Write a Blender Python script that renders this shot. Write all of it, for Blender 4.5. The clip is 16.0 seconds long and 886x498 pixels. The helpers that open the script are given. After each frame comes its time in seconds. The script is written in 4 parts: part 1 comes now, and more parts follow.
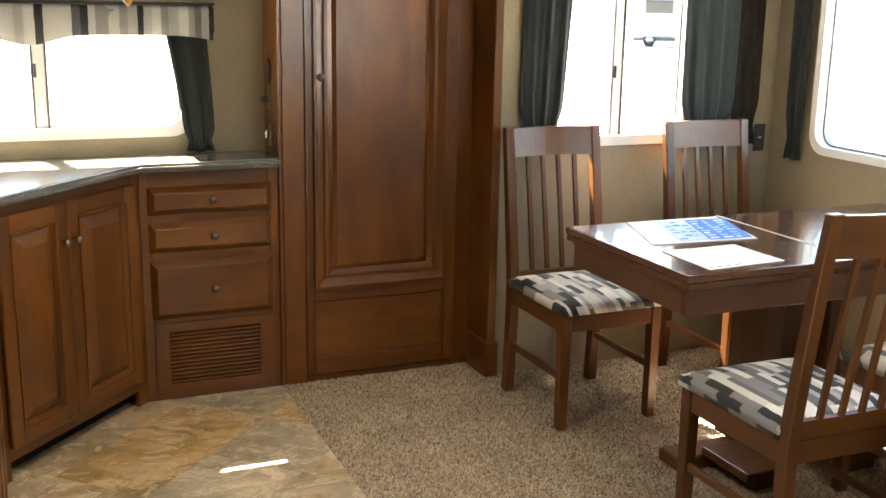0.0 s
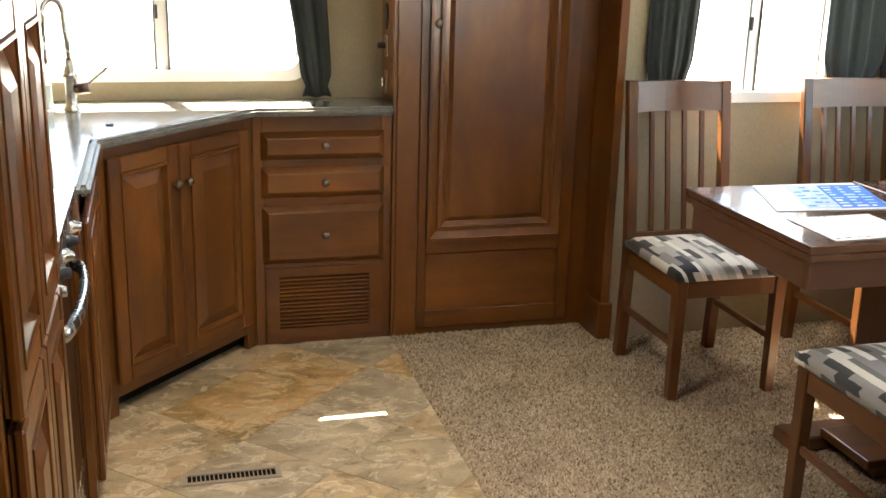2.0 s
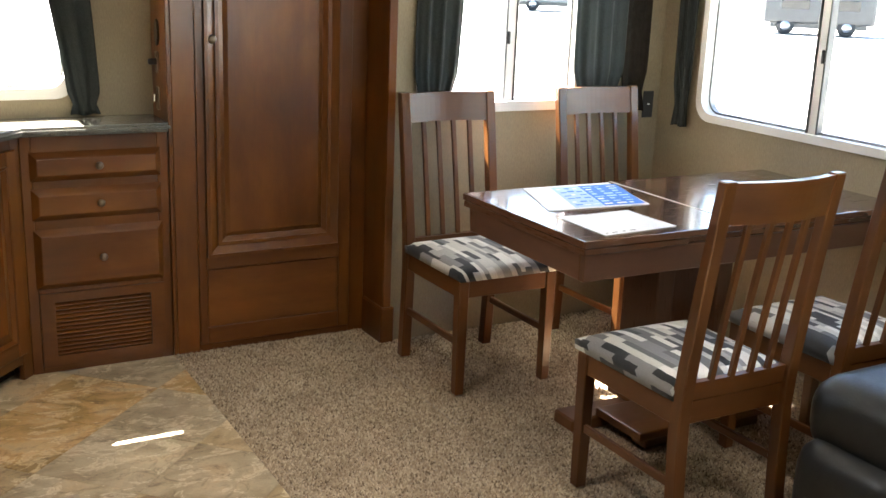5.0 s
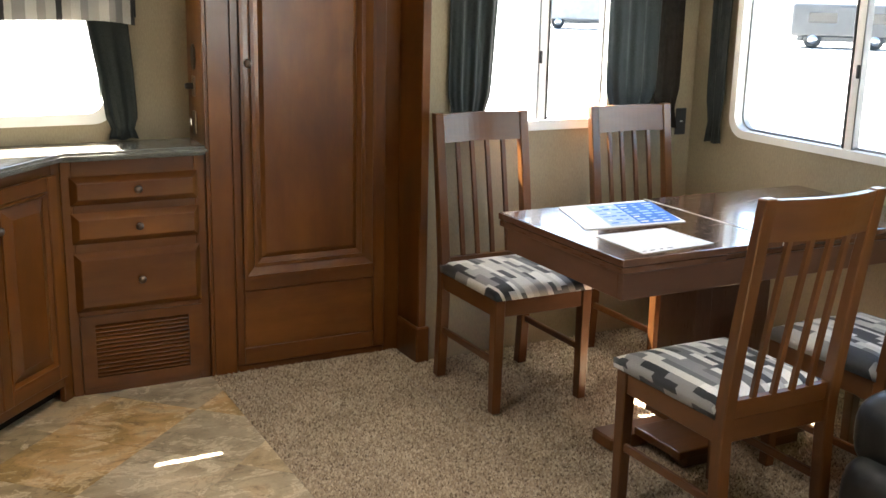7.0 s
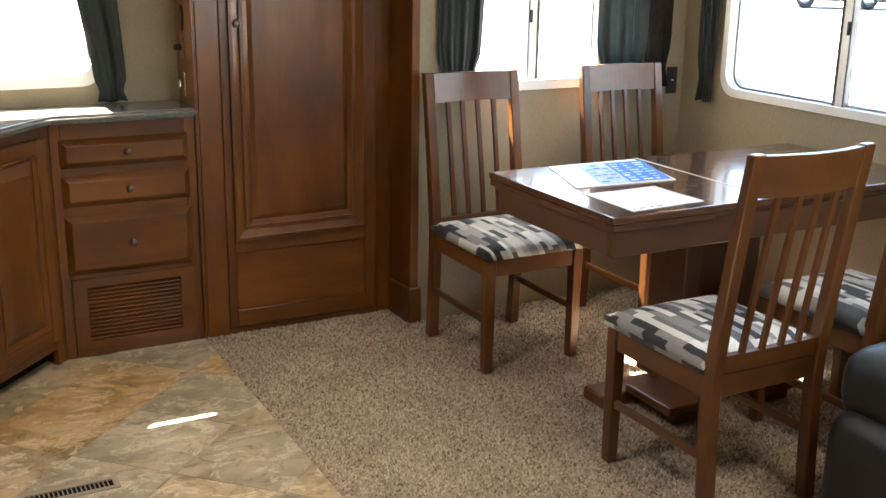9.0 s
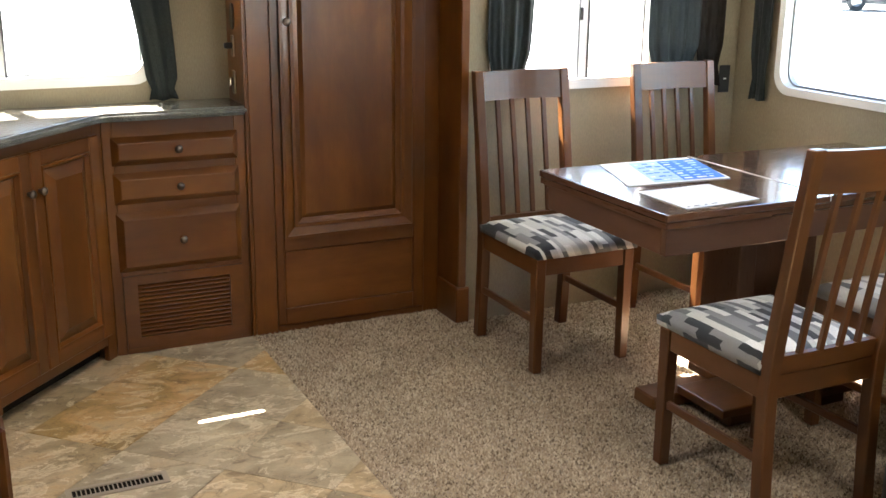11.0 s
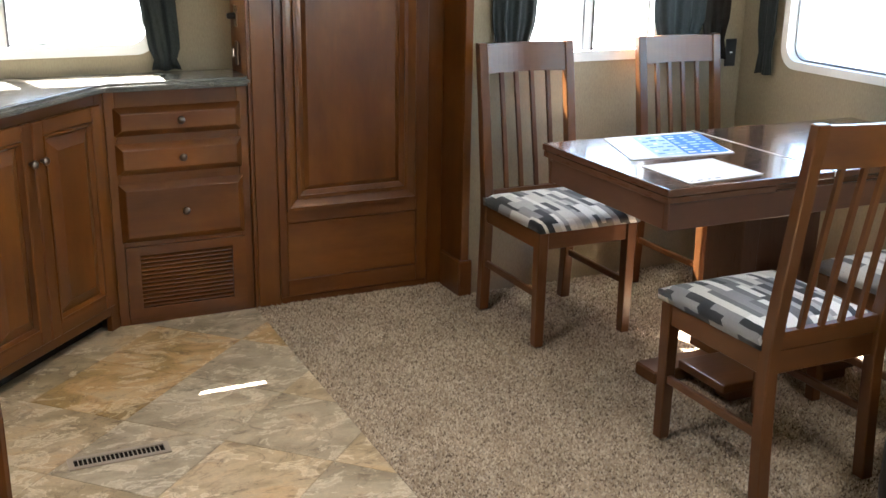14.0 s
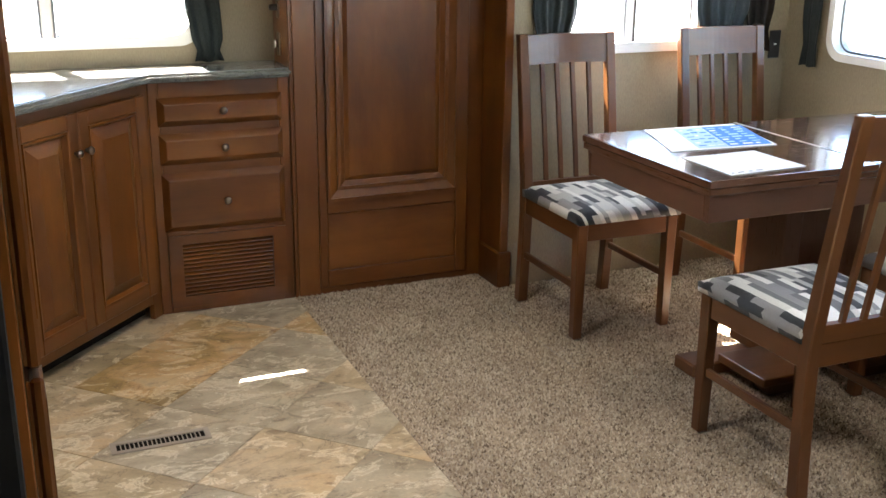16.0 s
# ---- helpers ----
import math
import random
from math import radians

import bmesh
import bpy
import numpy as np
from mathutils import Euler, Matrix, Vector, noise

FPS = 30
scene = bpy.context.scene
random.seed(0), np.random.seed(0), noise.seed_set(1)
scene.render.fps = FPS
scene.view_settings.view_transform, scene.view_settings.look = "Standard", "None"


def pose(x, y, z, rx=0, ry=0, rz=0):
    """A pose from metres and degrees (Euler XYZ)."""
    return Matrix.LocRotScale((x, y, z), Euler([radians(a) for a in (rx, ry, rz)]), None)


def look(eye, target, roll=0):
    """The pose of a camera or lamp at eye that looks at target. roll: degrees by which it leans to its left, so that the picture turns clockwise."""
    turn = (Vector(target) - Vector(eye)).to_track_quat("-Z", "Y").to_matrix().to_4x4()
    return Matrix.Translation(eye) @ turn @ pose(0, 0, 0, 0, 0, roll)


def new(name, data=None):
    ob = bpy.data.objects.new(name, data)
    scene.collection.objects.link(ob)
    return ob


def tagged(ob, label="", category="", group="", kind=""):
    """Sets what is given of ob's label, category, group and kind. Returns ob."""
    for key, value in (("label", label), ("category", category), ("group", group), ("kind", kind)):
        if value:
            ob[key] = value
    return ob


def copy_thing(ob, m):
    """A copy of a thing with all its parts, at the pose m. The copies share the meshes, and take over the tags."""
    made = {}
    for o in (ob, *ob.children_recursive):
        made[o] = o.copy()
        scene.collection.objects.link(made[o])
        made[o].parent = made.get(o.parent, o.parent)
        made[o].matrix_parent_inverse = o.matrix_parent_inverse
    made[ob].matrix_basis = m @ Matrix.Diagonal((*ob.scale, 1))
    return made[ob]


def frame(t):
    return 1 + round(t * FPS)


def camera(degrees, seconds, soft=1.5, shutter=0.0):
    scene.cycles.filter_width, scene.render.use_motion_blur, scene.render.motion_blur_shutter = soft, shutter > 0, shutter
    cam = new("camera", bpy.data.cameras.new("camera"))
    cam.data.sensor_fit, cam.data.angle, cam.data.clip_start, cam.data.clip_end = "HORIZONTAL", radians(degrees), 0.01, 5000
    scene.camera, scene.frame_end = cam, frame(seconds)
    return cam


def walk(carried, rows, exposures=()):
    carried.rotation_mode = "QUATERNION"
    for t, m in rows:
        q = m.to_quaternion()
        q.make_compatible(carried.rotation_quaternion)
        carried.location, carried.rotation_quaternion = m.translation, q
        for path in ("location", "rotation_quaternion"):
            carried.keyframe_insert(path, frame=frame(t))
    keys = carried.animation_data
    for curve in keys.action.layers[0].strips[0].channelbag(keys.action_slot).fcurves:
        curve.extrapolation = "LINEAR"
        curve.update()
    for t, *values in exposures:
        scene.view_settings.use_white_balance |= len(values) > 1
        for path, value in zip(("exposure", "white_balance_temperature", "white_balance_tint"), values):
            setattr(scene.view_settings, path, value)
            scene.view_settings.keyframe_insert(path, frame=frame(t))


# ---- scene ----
# The camera and its way: a person stands beside the refrigerator and pans slowly by hand.
cam = camera(45.27, 16.0)
PATH = [
    (0.0, (-1.756, -3.044, 1.482), (-0.611, -0.358, 0.794), 1.02),
    (0.5, (-1.714, -3.013, 1.490), (-0.692, -0.308, 0.691), 1.13),
    (1.0, (-1.664, -3.006, 1.483), (-0.783, -0.249, 0.695), 1.04),
    (1.5, (-1.647, -2.994, 1.474), (-0.796, -0.226, 0.692), 1.88),
    (2.0, (-1.623, -2.976, 1.475), (-0.859, -0.197, 0.641), 1.55),
    (2.5, (-1.644, -2.980, 1.480), (-0.906, -0.187, 0.672), 1.27),
    (3.0, (-1.729, -2.993, 1.480), (-0.652, -0.312, 0.672), 1.49),
    (3.2, (-1.747, -3.004, 1.475), (-0.509, -0.394, 0.665), 2.46),
    (5.3, (-1.805, -3.014, 1.492), (-0.377, -0.494, 0.712), 2.27),
    (5.5, (-1.816, -3.004, 1.493), (-0.456, -0.454, 0.686), 1.18),
    (6.0, (-1.813, -2.991, 1.488), (-0.491, -0.427, 0.665), 1.79),
    (6.5, (-1.813, -2.994, 1.487), (-0.455, -0.446, 0.672), 1.80),
    (7.0, (-1.818, -3.008, 1.495), (-0.453, -0.439, 0.763), 1.31),
    (7.5, (-1.825, -3.004, 1.481), (-0.494, -0.437, 0.679), 2.36),
    (8.0, (-1.818, -3.005, 1.482), (-0.495, -0.446, 0.643), 0.84),
    (8.5, (-1.809, -3.017, 1.479), (-0.470, -0.462, 0.656), 0.63),
    (9.0, (-1.814, -3.019, 1.484), (-0.444, -0.483, 0.654), 0.97),
    (9.2, (-1.827, -3.008, 1.482), (-0.508, -0.454, 0.623), 1.72),
    (11.3, (-1.820, -2.992, 1.454), (-0.585, -0.383, 0.634), 0.17),
    (11.5, (-1.808, -2.990, 1.454), (-0.611, -0.371, 0.613), -0.03),
    (12.0, (-1.808, -2.990, 1.455), (-0.634, -0.360, 0.615), 0.01),
    (12.5, (-1.808, -2.997, 1.457), (-0.589, -0.386, 0.620), -0.14),
    (13.0, (-1.809, -3.000, 1.459), (-0.562, -0.396, 0.644), 0.12),
    (13.5, (-1.804, -3.002, 1.459), (-0.522, -0.417, 0.637), 0.26),
    (14.0, (-1.809, -2.995, 1.453), (-0.570, -0.412, 0.562), 0.92),
    (14.5, (-1.808, -3.001, 1.453), (-0.633, -0.386, 0.571), 0.02),
    (15.0, (-1.810, -3.012, 1.453), (-0.608, -0.400, 0.598), 0.10),
    (15.5, (-1.806, -3.012, 1.451), (-0.597, -0.413, 0.566), -0.40),
    (16.0, (-1.808, -3.006, 1.447), (-0.675, -0.381, 0.537), 0.67),
]
walk(cam, [(t, look(eye, target, roll)) for t, eye, target, roll in PATH], exposures=[(0.0, 4.80, 6900, 10), (3.0, 4.86, 6850, 10), (5.5, 4.68, 6500, 10), (9.0, 4.76, 6450, 10), (11.5, 4.80, 6150, 10), (16.0, 4.82, 5900, 10)])

# ---- light ----
SUN_WAY = Vector((0.215, -1.0, -1.43)).normalized()
world = bpy.data.worlds.new("sky")
scene.world = world
world.use_nodes = True
sky = world.node_tree.nodes.new("ShaderNodeTexSky")
sky.sky_type, sky.sun_disc = "NISHITA", False
sky.sun_elevation = math.asin(-SUN_WAY.z)
sky.sun_rotation = math.atan2(-SUN_WAY.x, -SUN_WAY.y)
world.node_tree.links.new(sky.outputs[0], world.node_tree.nodes["Background"].inputs[0])
world.node_tree.nodes["Background"].inputs[1].default_value = 0.050
sun = new("sun", bpy.data.lights.new("sun", "SUN"))
sun.data.energy, sun.data.angle, sun.data.color = 5.0, radians(0.53), (1.0, 0.95, 0.87)
sun.matrix_world = look((0, 0, 8), Vector((0, 0, 8)) + SUN_WAY)


def fill_lamp(name, eye, way, sx, sy, power, color=(0.93, 0.97, 1.0), spread=180):
    """Fill light from an area lamp, set in an opening that is added out of view."""
    lamp = new(name, bpy.data.lights.new(name, "AREA"))
    lamp.data.shape, lamp.data.size, lamp.data.size_y = "RECTANGLE", sx, sy
    lamp.data.energy, lamp.data.color, lamp.data.spread = power, color, radians(spread)
    lamp.matrix_world = look(eye, Vector(eye) + Vector(way))


# added fill from behind the camera; no source is seen there
fill_lamp("added_back_fill", (0.55, -4.02, 1.42), (0, 1, -0.05), 1.25, 0.9, 0.42, (1.0, 0.96, 0.90))
# added ceiling fill that brightens floor and table from above
for fill_x, fill_y, fill_power in ((-0.15, -0.45, 0.06), (-1.42, -0.78, 0.48), (0.10, -2.12, 0.36)):
    fill_lamp("added_top_fill", (fill_x, fill_y, 2.135), (0, 0.001, -1), 0.36, 0.36, fill_power, (1.0, 0.955, 0.89), 125)

# ---- materials ----


def mat(name):
    m = bpy.data.materials.new(name)
    m.use_nodes = True
    return m, m.node_tree.nodes, m.node_tree.links, m.node_tree.nodes["Principled BSDF"]


def ramp(nodes, stops, constant=False):
    r = nodes.new("ShaderNodeValToRGB")
    while len(r.color_ramp.elements) < len(stops):
        r.color_ramp.elements.new(0.5)
    for e, (p, c) in zip(r.color_ramp.elements, stops):
        e.position, e.color = p, (*c, 1)
    if constant:
        r.color_ramp.interpolation = "CONSTANT"
    return r


def coords(nodes, links, scale=(1, 1, 1), turn=0.0, per_object=True):
    """Object coordinates, scaled, and shifted piece by piece."""
    tc = nodes.new("ShaderNodeTexCoord")
    mp = nodes.new("ShaderNodeMapping")
    mp.inputs["Scale"].default_value = scale
    mp.inputs["Rotation"].default_value = (0, 0, turn)
    links.new(tc.outputs["Object"], mp.inputs[0])
    if per_object:
        info = nodes.new("ShaderNodeObjectInfo")
        mul = nodes.new("ShaderNodeMath")
        mul.operation = "MULTIPLY"
        mul.inputs[1].default_value = 37.0
        links.new(info.outputs["Random"], mul.inputs[0])
        links.new(mul.outputs[0], mp.inputs["Location"])
    return mp.outputs[0]


def noise_tex(nodes, links, vec, scale, detail=4, rough=0.55, distort=0.0):
    n = nodes.new("ShaderNodeTexNoise")
    n.inputs["Scale"].default_value, n.inputs["Detail"].default_value = scale, detail
    n.inputs["Roughness"].default_value, n.inputs["Distortion"].default_value = rough, distort
    links.new(vec, n.inputs["Vector"])
    return n.outputs["Fac"]


def mixed(nodes, links, a, b, fac, kind="MIX"):
    m = nodes.new("ShaderNodeMix")
    m.data_type, m.blend_type = "RGBA", kind
    if isinstance(fac, float):
        m.inputs[0].default_value = fac
    else:
        links.new(fac, m.inputs[0])
    for v, s in ((a, m.inputs[6]), (b, m.inputs[7])):
        if isinstance(v, tuple):
            s.default_value = (*v, 1)
        else:
            links.new(v, s)
    return m.outputs[2]


def bump(nodes, links, b, height, strength, dist=0.002):
    n = nodes.new("ShaderNodeBump")
    n.inputs["Strength"].default_value, n.inputs["Distance"].default_value = strength, dist
    links.new(height, n.inputs["Height"])
    links.new(n.outputs[0], b.inputs["Normal"])


def wood(name, dark, mid, light, grain, rough=0.36, coat=0.25, shine=0.2, spec=0.28, coat_ior=1.5, figure=0.5):
    """Stained, varnished wood; grain is the axis along which it runs, figure the strength of its bands."""
    m, n, l, b = mat(name)
    s = [1.0, 1.0, 1.0]
    s["xyz".index(grain)] = 0.09
    v = coords(n, l, s)
    broad = noise_tex(n, l, v, 8, 3, 0.5, 0.4)
    fine = noise_tex(n, l, v, 150, 5, 0.65)
    soft = [0.8, 0.8, 0.8]
    soft["xyz".index(grain)] = 0.35
    w = coords(n, l, soft)
    blotch = noise_tex(n, l, w, 4.5, 4, 0.55, 0.3)
    cloud = noise_tex(n, l, w, 16, 4, 0.6, 0.2)
    r1 = ramp(n, [(0.25, dark), (0.5, mid), (0.75, light)])
    both = n.new("ShaderNodeMix")
    both.data_type = "FLOAT"
    both.inputs[0].default_value = figure
    l.new(blotch, both.inputs[2])
    l.new(broad, both.inputs[3])
    l.new(both.outputs[0], r1.inputs[0])
    r2 = ramp(n, [(0.3, (0.80, 0.77, 0.74)), (0.62, (1, 1, 1))])
    l.new(fine, r2.inputs[0])
    r3 = ramp(n, [(0.3, (0.80, 0.77, 0.74)), (0.7, (1.12, 1.1, 1.07))])
    l.new(cloud, r3.inputs[0])
    c = mixed(n, l, r1.outputs[0], r2.outputs[0], 0.35, "MULTIPLY")
    c = mixed(n, l, c, r3.outputs[0], 0.7, "MULTIPLY")
    l.new(c, b.inputs["Base Color"])
    rr = ramp(n, [(0.3, (rough - 0.06,) * 3), (0.7, (rough + 0.06,) * 3)])
    l.new(fine, rr.inputs[0])
    l.new(rr.outputs[0], b.inputs["Roughness"])
    b.inputs["Coat Weight"].default_value, b.inputs["Coat Roughness"].default_value = coat, shine
    b.inputs["Specular IOR Level"].default_value, b.inputs["Coat IOR"].default_value = spec, coat_ior
    bump(n, l, b, fine, 0.10, 0.001)
    return m


def plain(name, color, rough=0.5, metal=0.0, vary=0.12, scale=30, bumps=0.05, **extra):
    m, n, l, b = mat(name)
    v = coords(n, l)
    f = noise_tex(n, l, v, scale, 5)
    g = noise_tex(n, l, v, scale / 8, 3)
    lo, hi = tuple(c * (1 - vary) for c in color), tuple(min(1, c * (1 + vary)) for c in color)
    r = ramp(n, [(0.3, lo), (0.7, hi)])
    l.new(g, r.inputs[0])
    l.new(r.outputs[0], b.inputs["Base Color"])
    rr = ramp(n, [(0.3, (max(0.02, rough - 0.06),) * 3), (0.7, (rough + 0.06,) * 3)])
    l.new(f, rr.inputs[0])
    l.new(rr.outputs[0], b.inputs["Roughness"])
    b.inputs["Metallic"].default_value = metal
    for k, val in extra.items():
        b.inputs[k.replace("_", " ")].default_value = val
    if bumps:
        bump(n, l, b, f, bumps, 0.001)
    return m


CAB = ((0.052, 0.0150, 0.0019), (0.130, 0.0400, 0.0046), (0.230, 0.079, 0.0105))
CHR = ((0.058, 0.0205, 0.0046), (0.116, 0.0412, 0.0086), (0.180, 0.067, 0.0155))
TAB = ((0.082, 0.036, 0.017), (0.118, 0.053, 0.026), (0.160, 0.076, 0.039))
wood_v = wood("cabinet_wood_upright", *CAB, "z", 0.34, 0.52, 0.24, figure=0.35)
wood_h = wood("cabinet_wood_level", *CAB, "x", 0.36, 0.5, 0.24, figure=0.45)
chair_v = wood("chair_wood_upright", *CHR, "z", 0.36, 0.32, 0.25, 0.4)
chair_h = wood("chair_wood_level", *CHR, "x", 0.36, 0.32, 0.25, 0.4, figure=0.75)
chair_d = wood("chair_wood_deep", *CHR, "y", 0.36, 0.32, 0.25, 0.4)
table_h = wood("table_wood", *TAB, "x", 0.24, 1.0, 0.10, 0.5, 1.8, 0.7)
table_d = wood("table_wood_deep", *TAB, "y", 0.3, 0.5, 0.15, figure=0.7)
table_v = wood("table_wood_upright", *TAB, "z", 0.32)
apron_h = wood("table_apron_level", *TAB, "x", 0.36, 0.35, 0.25, 0.4, figure=0.7)
apron_d = wood("table_apron_deep", *TAB, "y", 0.36, 0.35, 0.25, 0.4, figure=0.7)
# near-black colour that paints the shade inside recesses
gap_shade = plain("gap_shade", (0.014, 0.010, 0.007), 0.9, Specular_IOR_Level=0.05)
matte_black = plain("matte_black_panel", (0.008, 0.008, 0.008), 0.75, Specular_IOR_Level=0.15)
black_plastic = plain("black_plastic", (0.018, 0.017, 0.017), 0.4)
bronze = plain("aged_bronze", (0.20, 0.15, 0.11), 0.32, 1.0, 0.2)
chrome = plain("brushed_nickel", (0.62, 0.60, 0.57), 0.22, 1.0, 0.06)
steel = plain("stainless_steel", (0.55, 0.55, 0.54), 0.26, 1.0, 0.08)
white_frame = plain("window_frame_white", (0.72, 0.70, 0.66), 0.4, 0.0, 0.05)
bar_grey = plain("window_bar_grey", (0.10, 0.098, 0.10), 0.4, 0.0, 0.08)
alu = plain("window_aluminium", (0.30, 0.295, 0.29), 0.45, 0.0, 0.08)
ceiling_mat = plain("ceiling_panel", (0.74, 0.72, 0.67), 0.8, 0.0, 0.05, 60)
leather = plain("dark_leather", (0.011, 0.012, 0.012), 0.40, 0.0, 0.3, 140, 0.35)
black_glass = plain("black_glass", (0.01, 0.01, 0.011), 0.08, 0.0, 0.1, 20, 0.0)
amber = plain("amber_glass", (0.75, 0.36, 0.08), 0.2, 0.0, 0.2, 12, 0.0, Transmission_Weight=0.5)
soap_mat = plain("pale_soap_plastic", (0.55, 0.62, 0.60), 0.15, 0.0, 0.2, 12, 0.0, Transmission_Weight=0.6)
rubber = plain("tyre_rubber", (0.02, 0.02, 0.02), 0.8)
van_white = plain("vehicle_white", (0.75, 0.75, 0.75), 0.35)
# grey that paints the shaded side of a white body
van_shade_grey = plain("vehicle_shade_grey", (0.16, 0.17, 0.18), 0.4)
van_dark = plain("vehicle_dark", (0.03, 0.032, 0.036), 0.35)
concrete = plain("concrete_yard", (0.33, 0.325, 0.31), 0.9, 0.0, 0.2, 0.8, 0.1)
register_mat = plain("floor_register_bronze", (0.36, 0.29, 0.21), 0.42, 0.25, 0.15)


def wallpaper(name, color):
    m, n, l, b = mat(name)
    v = coords(n, l, (1, 1, 0.25), per_object=False)
    weave = noise_tex(n, l, v, 260, 3, 0.7)
    cloud = noise_tex(n, l, coords(n, l, per_object=False), 4, 4)
    r = ramp(n, [(0.3, tuple(c * 0.86 for c in color)), (0.7, tuple(c * 1.1 for c in color))])
    l.new(weave, r.inputs[0])
    r2 = ramp(n, [(0.3, (0.9, 0.9, 0.88)), (0.7, (1.05, 1.04, 1.02))])
    l.new(cloud, r2.inputs[0])
    l.new(mixed(n, l, r.outputs[0], r2.outputs[0], 1.0, "MULTIPLY"), b.inputs["Base Color"])
    b.inputs["Roughness"].default_value = 0.75
    bump(n, l, b, weave, 0.12, 0.0008)
    return m


paper = wallpaper("wallpaper_tan", (0.275, 0.224, 0.142))


def granite(name, rough, spec):
    m, n, l, b = mat(name)
    v = coords(n, l, per_object=False)
    sp = n.new("ShaderNodeTexVoronoi")
    sp.inputs["Scale"].default_value = 760
    l.new(v, sp.inputs["Vector"])
    r = ramp(n, [(0.0, (0.065, 0.060, 0.052)), (0.30, (0.125, 0.115, 0.097)), (0.6, (0.19, 0.175, 0.145)), (0.88, (0.34, 0.315, 0.26))], True)
    sep = n.new("ShaderNodeSeparateColor")
    l.new(sp.outputs["Color"], sep.inputs[0])
    l.new(sep.outputs[0], r.inputs[0])
    cl = ramp(n, [(0.35, (0.75, 0.75, 0.75)), (0.65, (1.2, 1.2, 1.15))])
    l.new(noise_tex(n, l, v, 14, 4), cl.inputs[0])
    l.new(mixed(n, l, r.outputs[0], cl.outputs[0], 1.0, "MULTIPLY"), b.inputs["Base Color"])
    b.inputs["Roughness"].default_value = rough
    b.inputs["Specular IOR Level"].default_value = spec
    return m


granite_mat = granite("speckled_granite", 0.16, 0.5)
granite_edge = granite("speckled_granite_edge", 0.42, 0.25)


def slate(name, stops, flake, flake_much):
    """Slate-look tile: clouds, pale flakes and dark clefts, shifted tile by tile."""
    m, n, l, b = mat(name)
    v = coords(n, l, (1, 1, 1))
    streak = coords(n, l, (1.0, 1.5, 1.0), 0.6)
    cloud = noise_tex(n, l, streak, 4.2, 9, 0.60, 0.8)
    r = ramp(n, stops)
    l.new(cloud, r.inputs[0])
    flakes = noise_tex(n, l, streak, 8.0, 10, 0.70, 0.7)
    rv = ramp(n, [(0.535, (0, 0, 0)), (0.56, (min(1.0, flake_much * 1.3),) * 3), (0.64, (flake_much * 0.4,) * 3)])
    l.new(flakes, rv.inputs[0])
    c = mixed(n, l, r.outputs[0], flake, rv.outputs[0])
    shade = noise_tex(n, l, streak, 11, 10, 0.72, 0.6)
    rs = ramp(n, [(0.35, (0.46, 0.41, 0.36)), (0.45, (1, 1, 1))])
    l.new(shade, rs.inputs[0])
    c = mixed(n, l, c, rs.outputs[0], 0.85, "MULTIPLY")
    # thin clefts along the layers of the stone
    cleft = noise_tex(n, l, streak, 3.1, 6, 0.62, 1.2)
    rc = ramp(n, [(0.486, (1, 1, 1)), (0.4985, (0.3, 0.26, 0.22)), (0.507, (1, 1, 1))])
    l.new(cleft, rc.inputs[0])
    c = mixed(n, l, c, rc.outputs[0], 0.55, "MULTIPLY")
    fine = noise_tex(n, l, v, 110, 6, 0.7)
    rf = ramp(n, [(0.3, (0.72, 0.72, 0.72)), (0.65, (1.08, 1.08, 1.08))])
    l.new(fine, rf.inputs[0])
    c = mixed(n, l, c, rf.outputs[0], 0.7, "MULTIPLY")
    l.new(c, b.inputs["Base Color"])
    rr = ramp(n, [(0.3, (0.36,) * 3), (0.7, (0.55,) * 3)])
    l.new(fine, rr.inputs[0])
    l.new(rr.outputs[0], b.inputs["Roughness"])
    bump(n, l, b, flakes, 0.3, 0.003)
    return m


slate_ochre = slate("slate_tile_ochre", [(0.32, (0.260, 0.161, 0.052)), (0.43, (0.390, 0.239, 0.077)), (0.52, (0.520, 0.312, 0.125)), (0.60, (0.540, 0.370, 0.185)), (0.70, (0.430, 0.322, 0.181))], (0.720, 0.551, 0.327), 0.6)
slate_tan = slate("slate_tile_tan", [(0.32, (0.250, 0.175, 0.086)), (0.43, (0.360, 0.258, 0.133)), (0.52, (0.470, 0.346, 0.198)), (0.60, (0.510, 0.351, 0.185)), (0.70, (0.400, 0.258, 0.107))], (0.700, 0.561, 0.361), 0.65)
slate_grey = slate("slate_tile_grey", [(0.32, (0.235, 0.175, 0.101)), (0.43, (0.315, 0.244, 0.148)), (0.53, (0.405, 0.322, 0.205)), (0.62, (0.455, 0.346, 0.213)), (0.72, (0.400, 0.278, 0.150))], (0.660, 0.546, 0.378), 0.55)
grout = plain("tile_joint", (0.40, 0.325, 0.235), 0.8, 0, 0.2, 50)


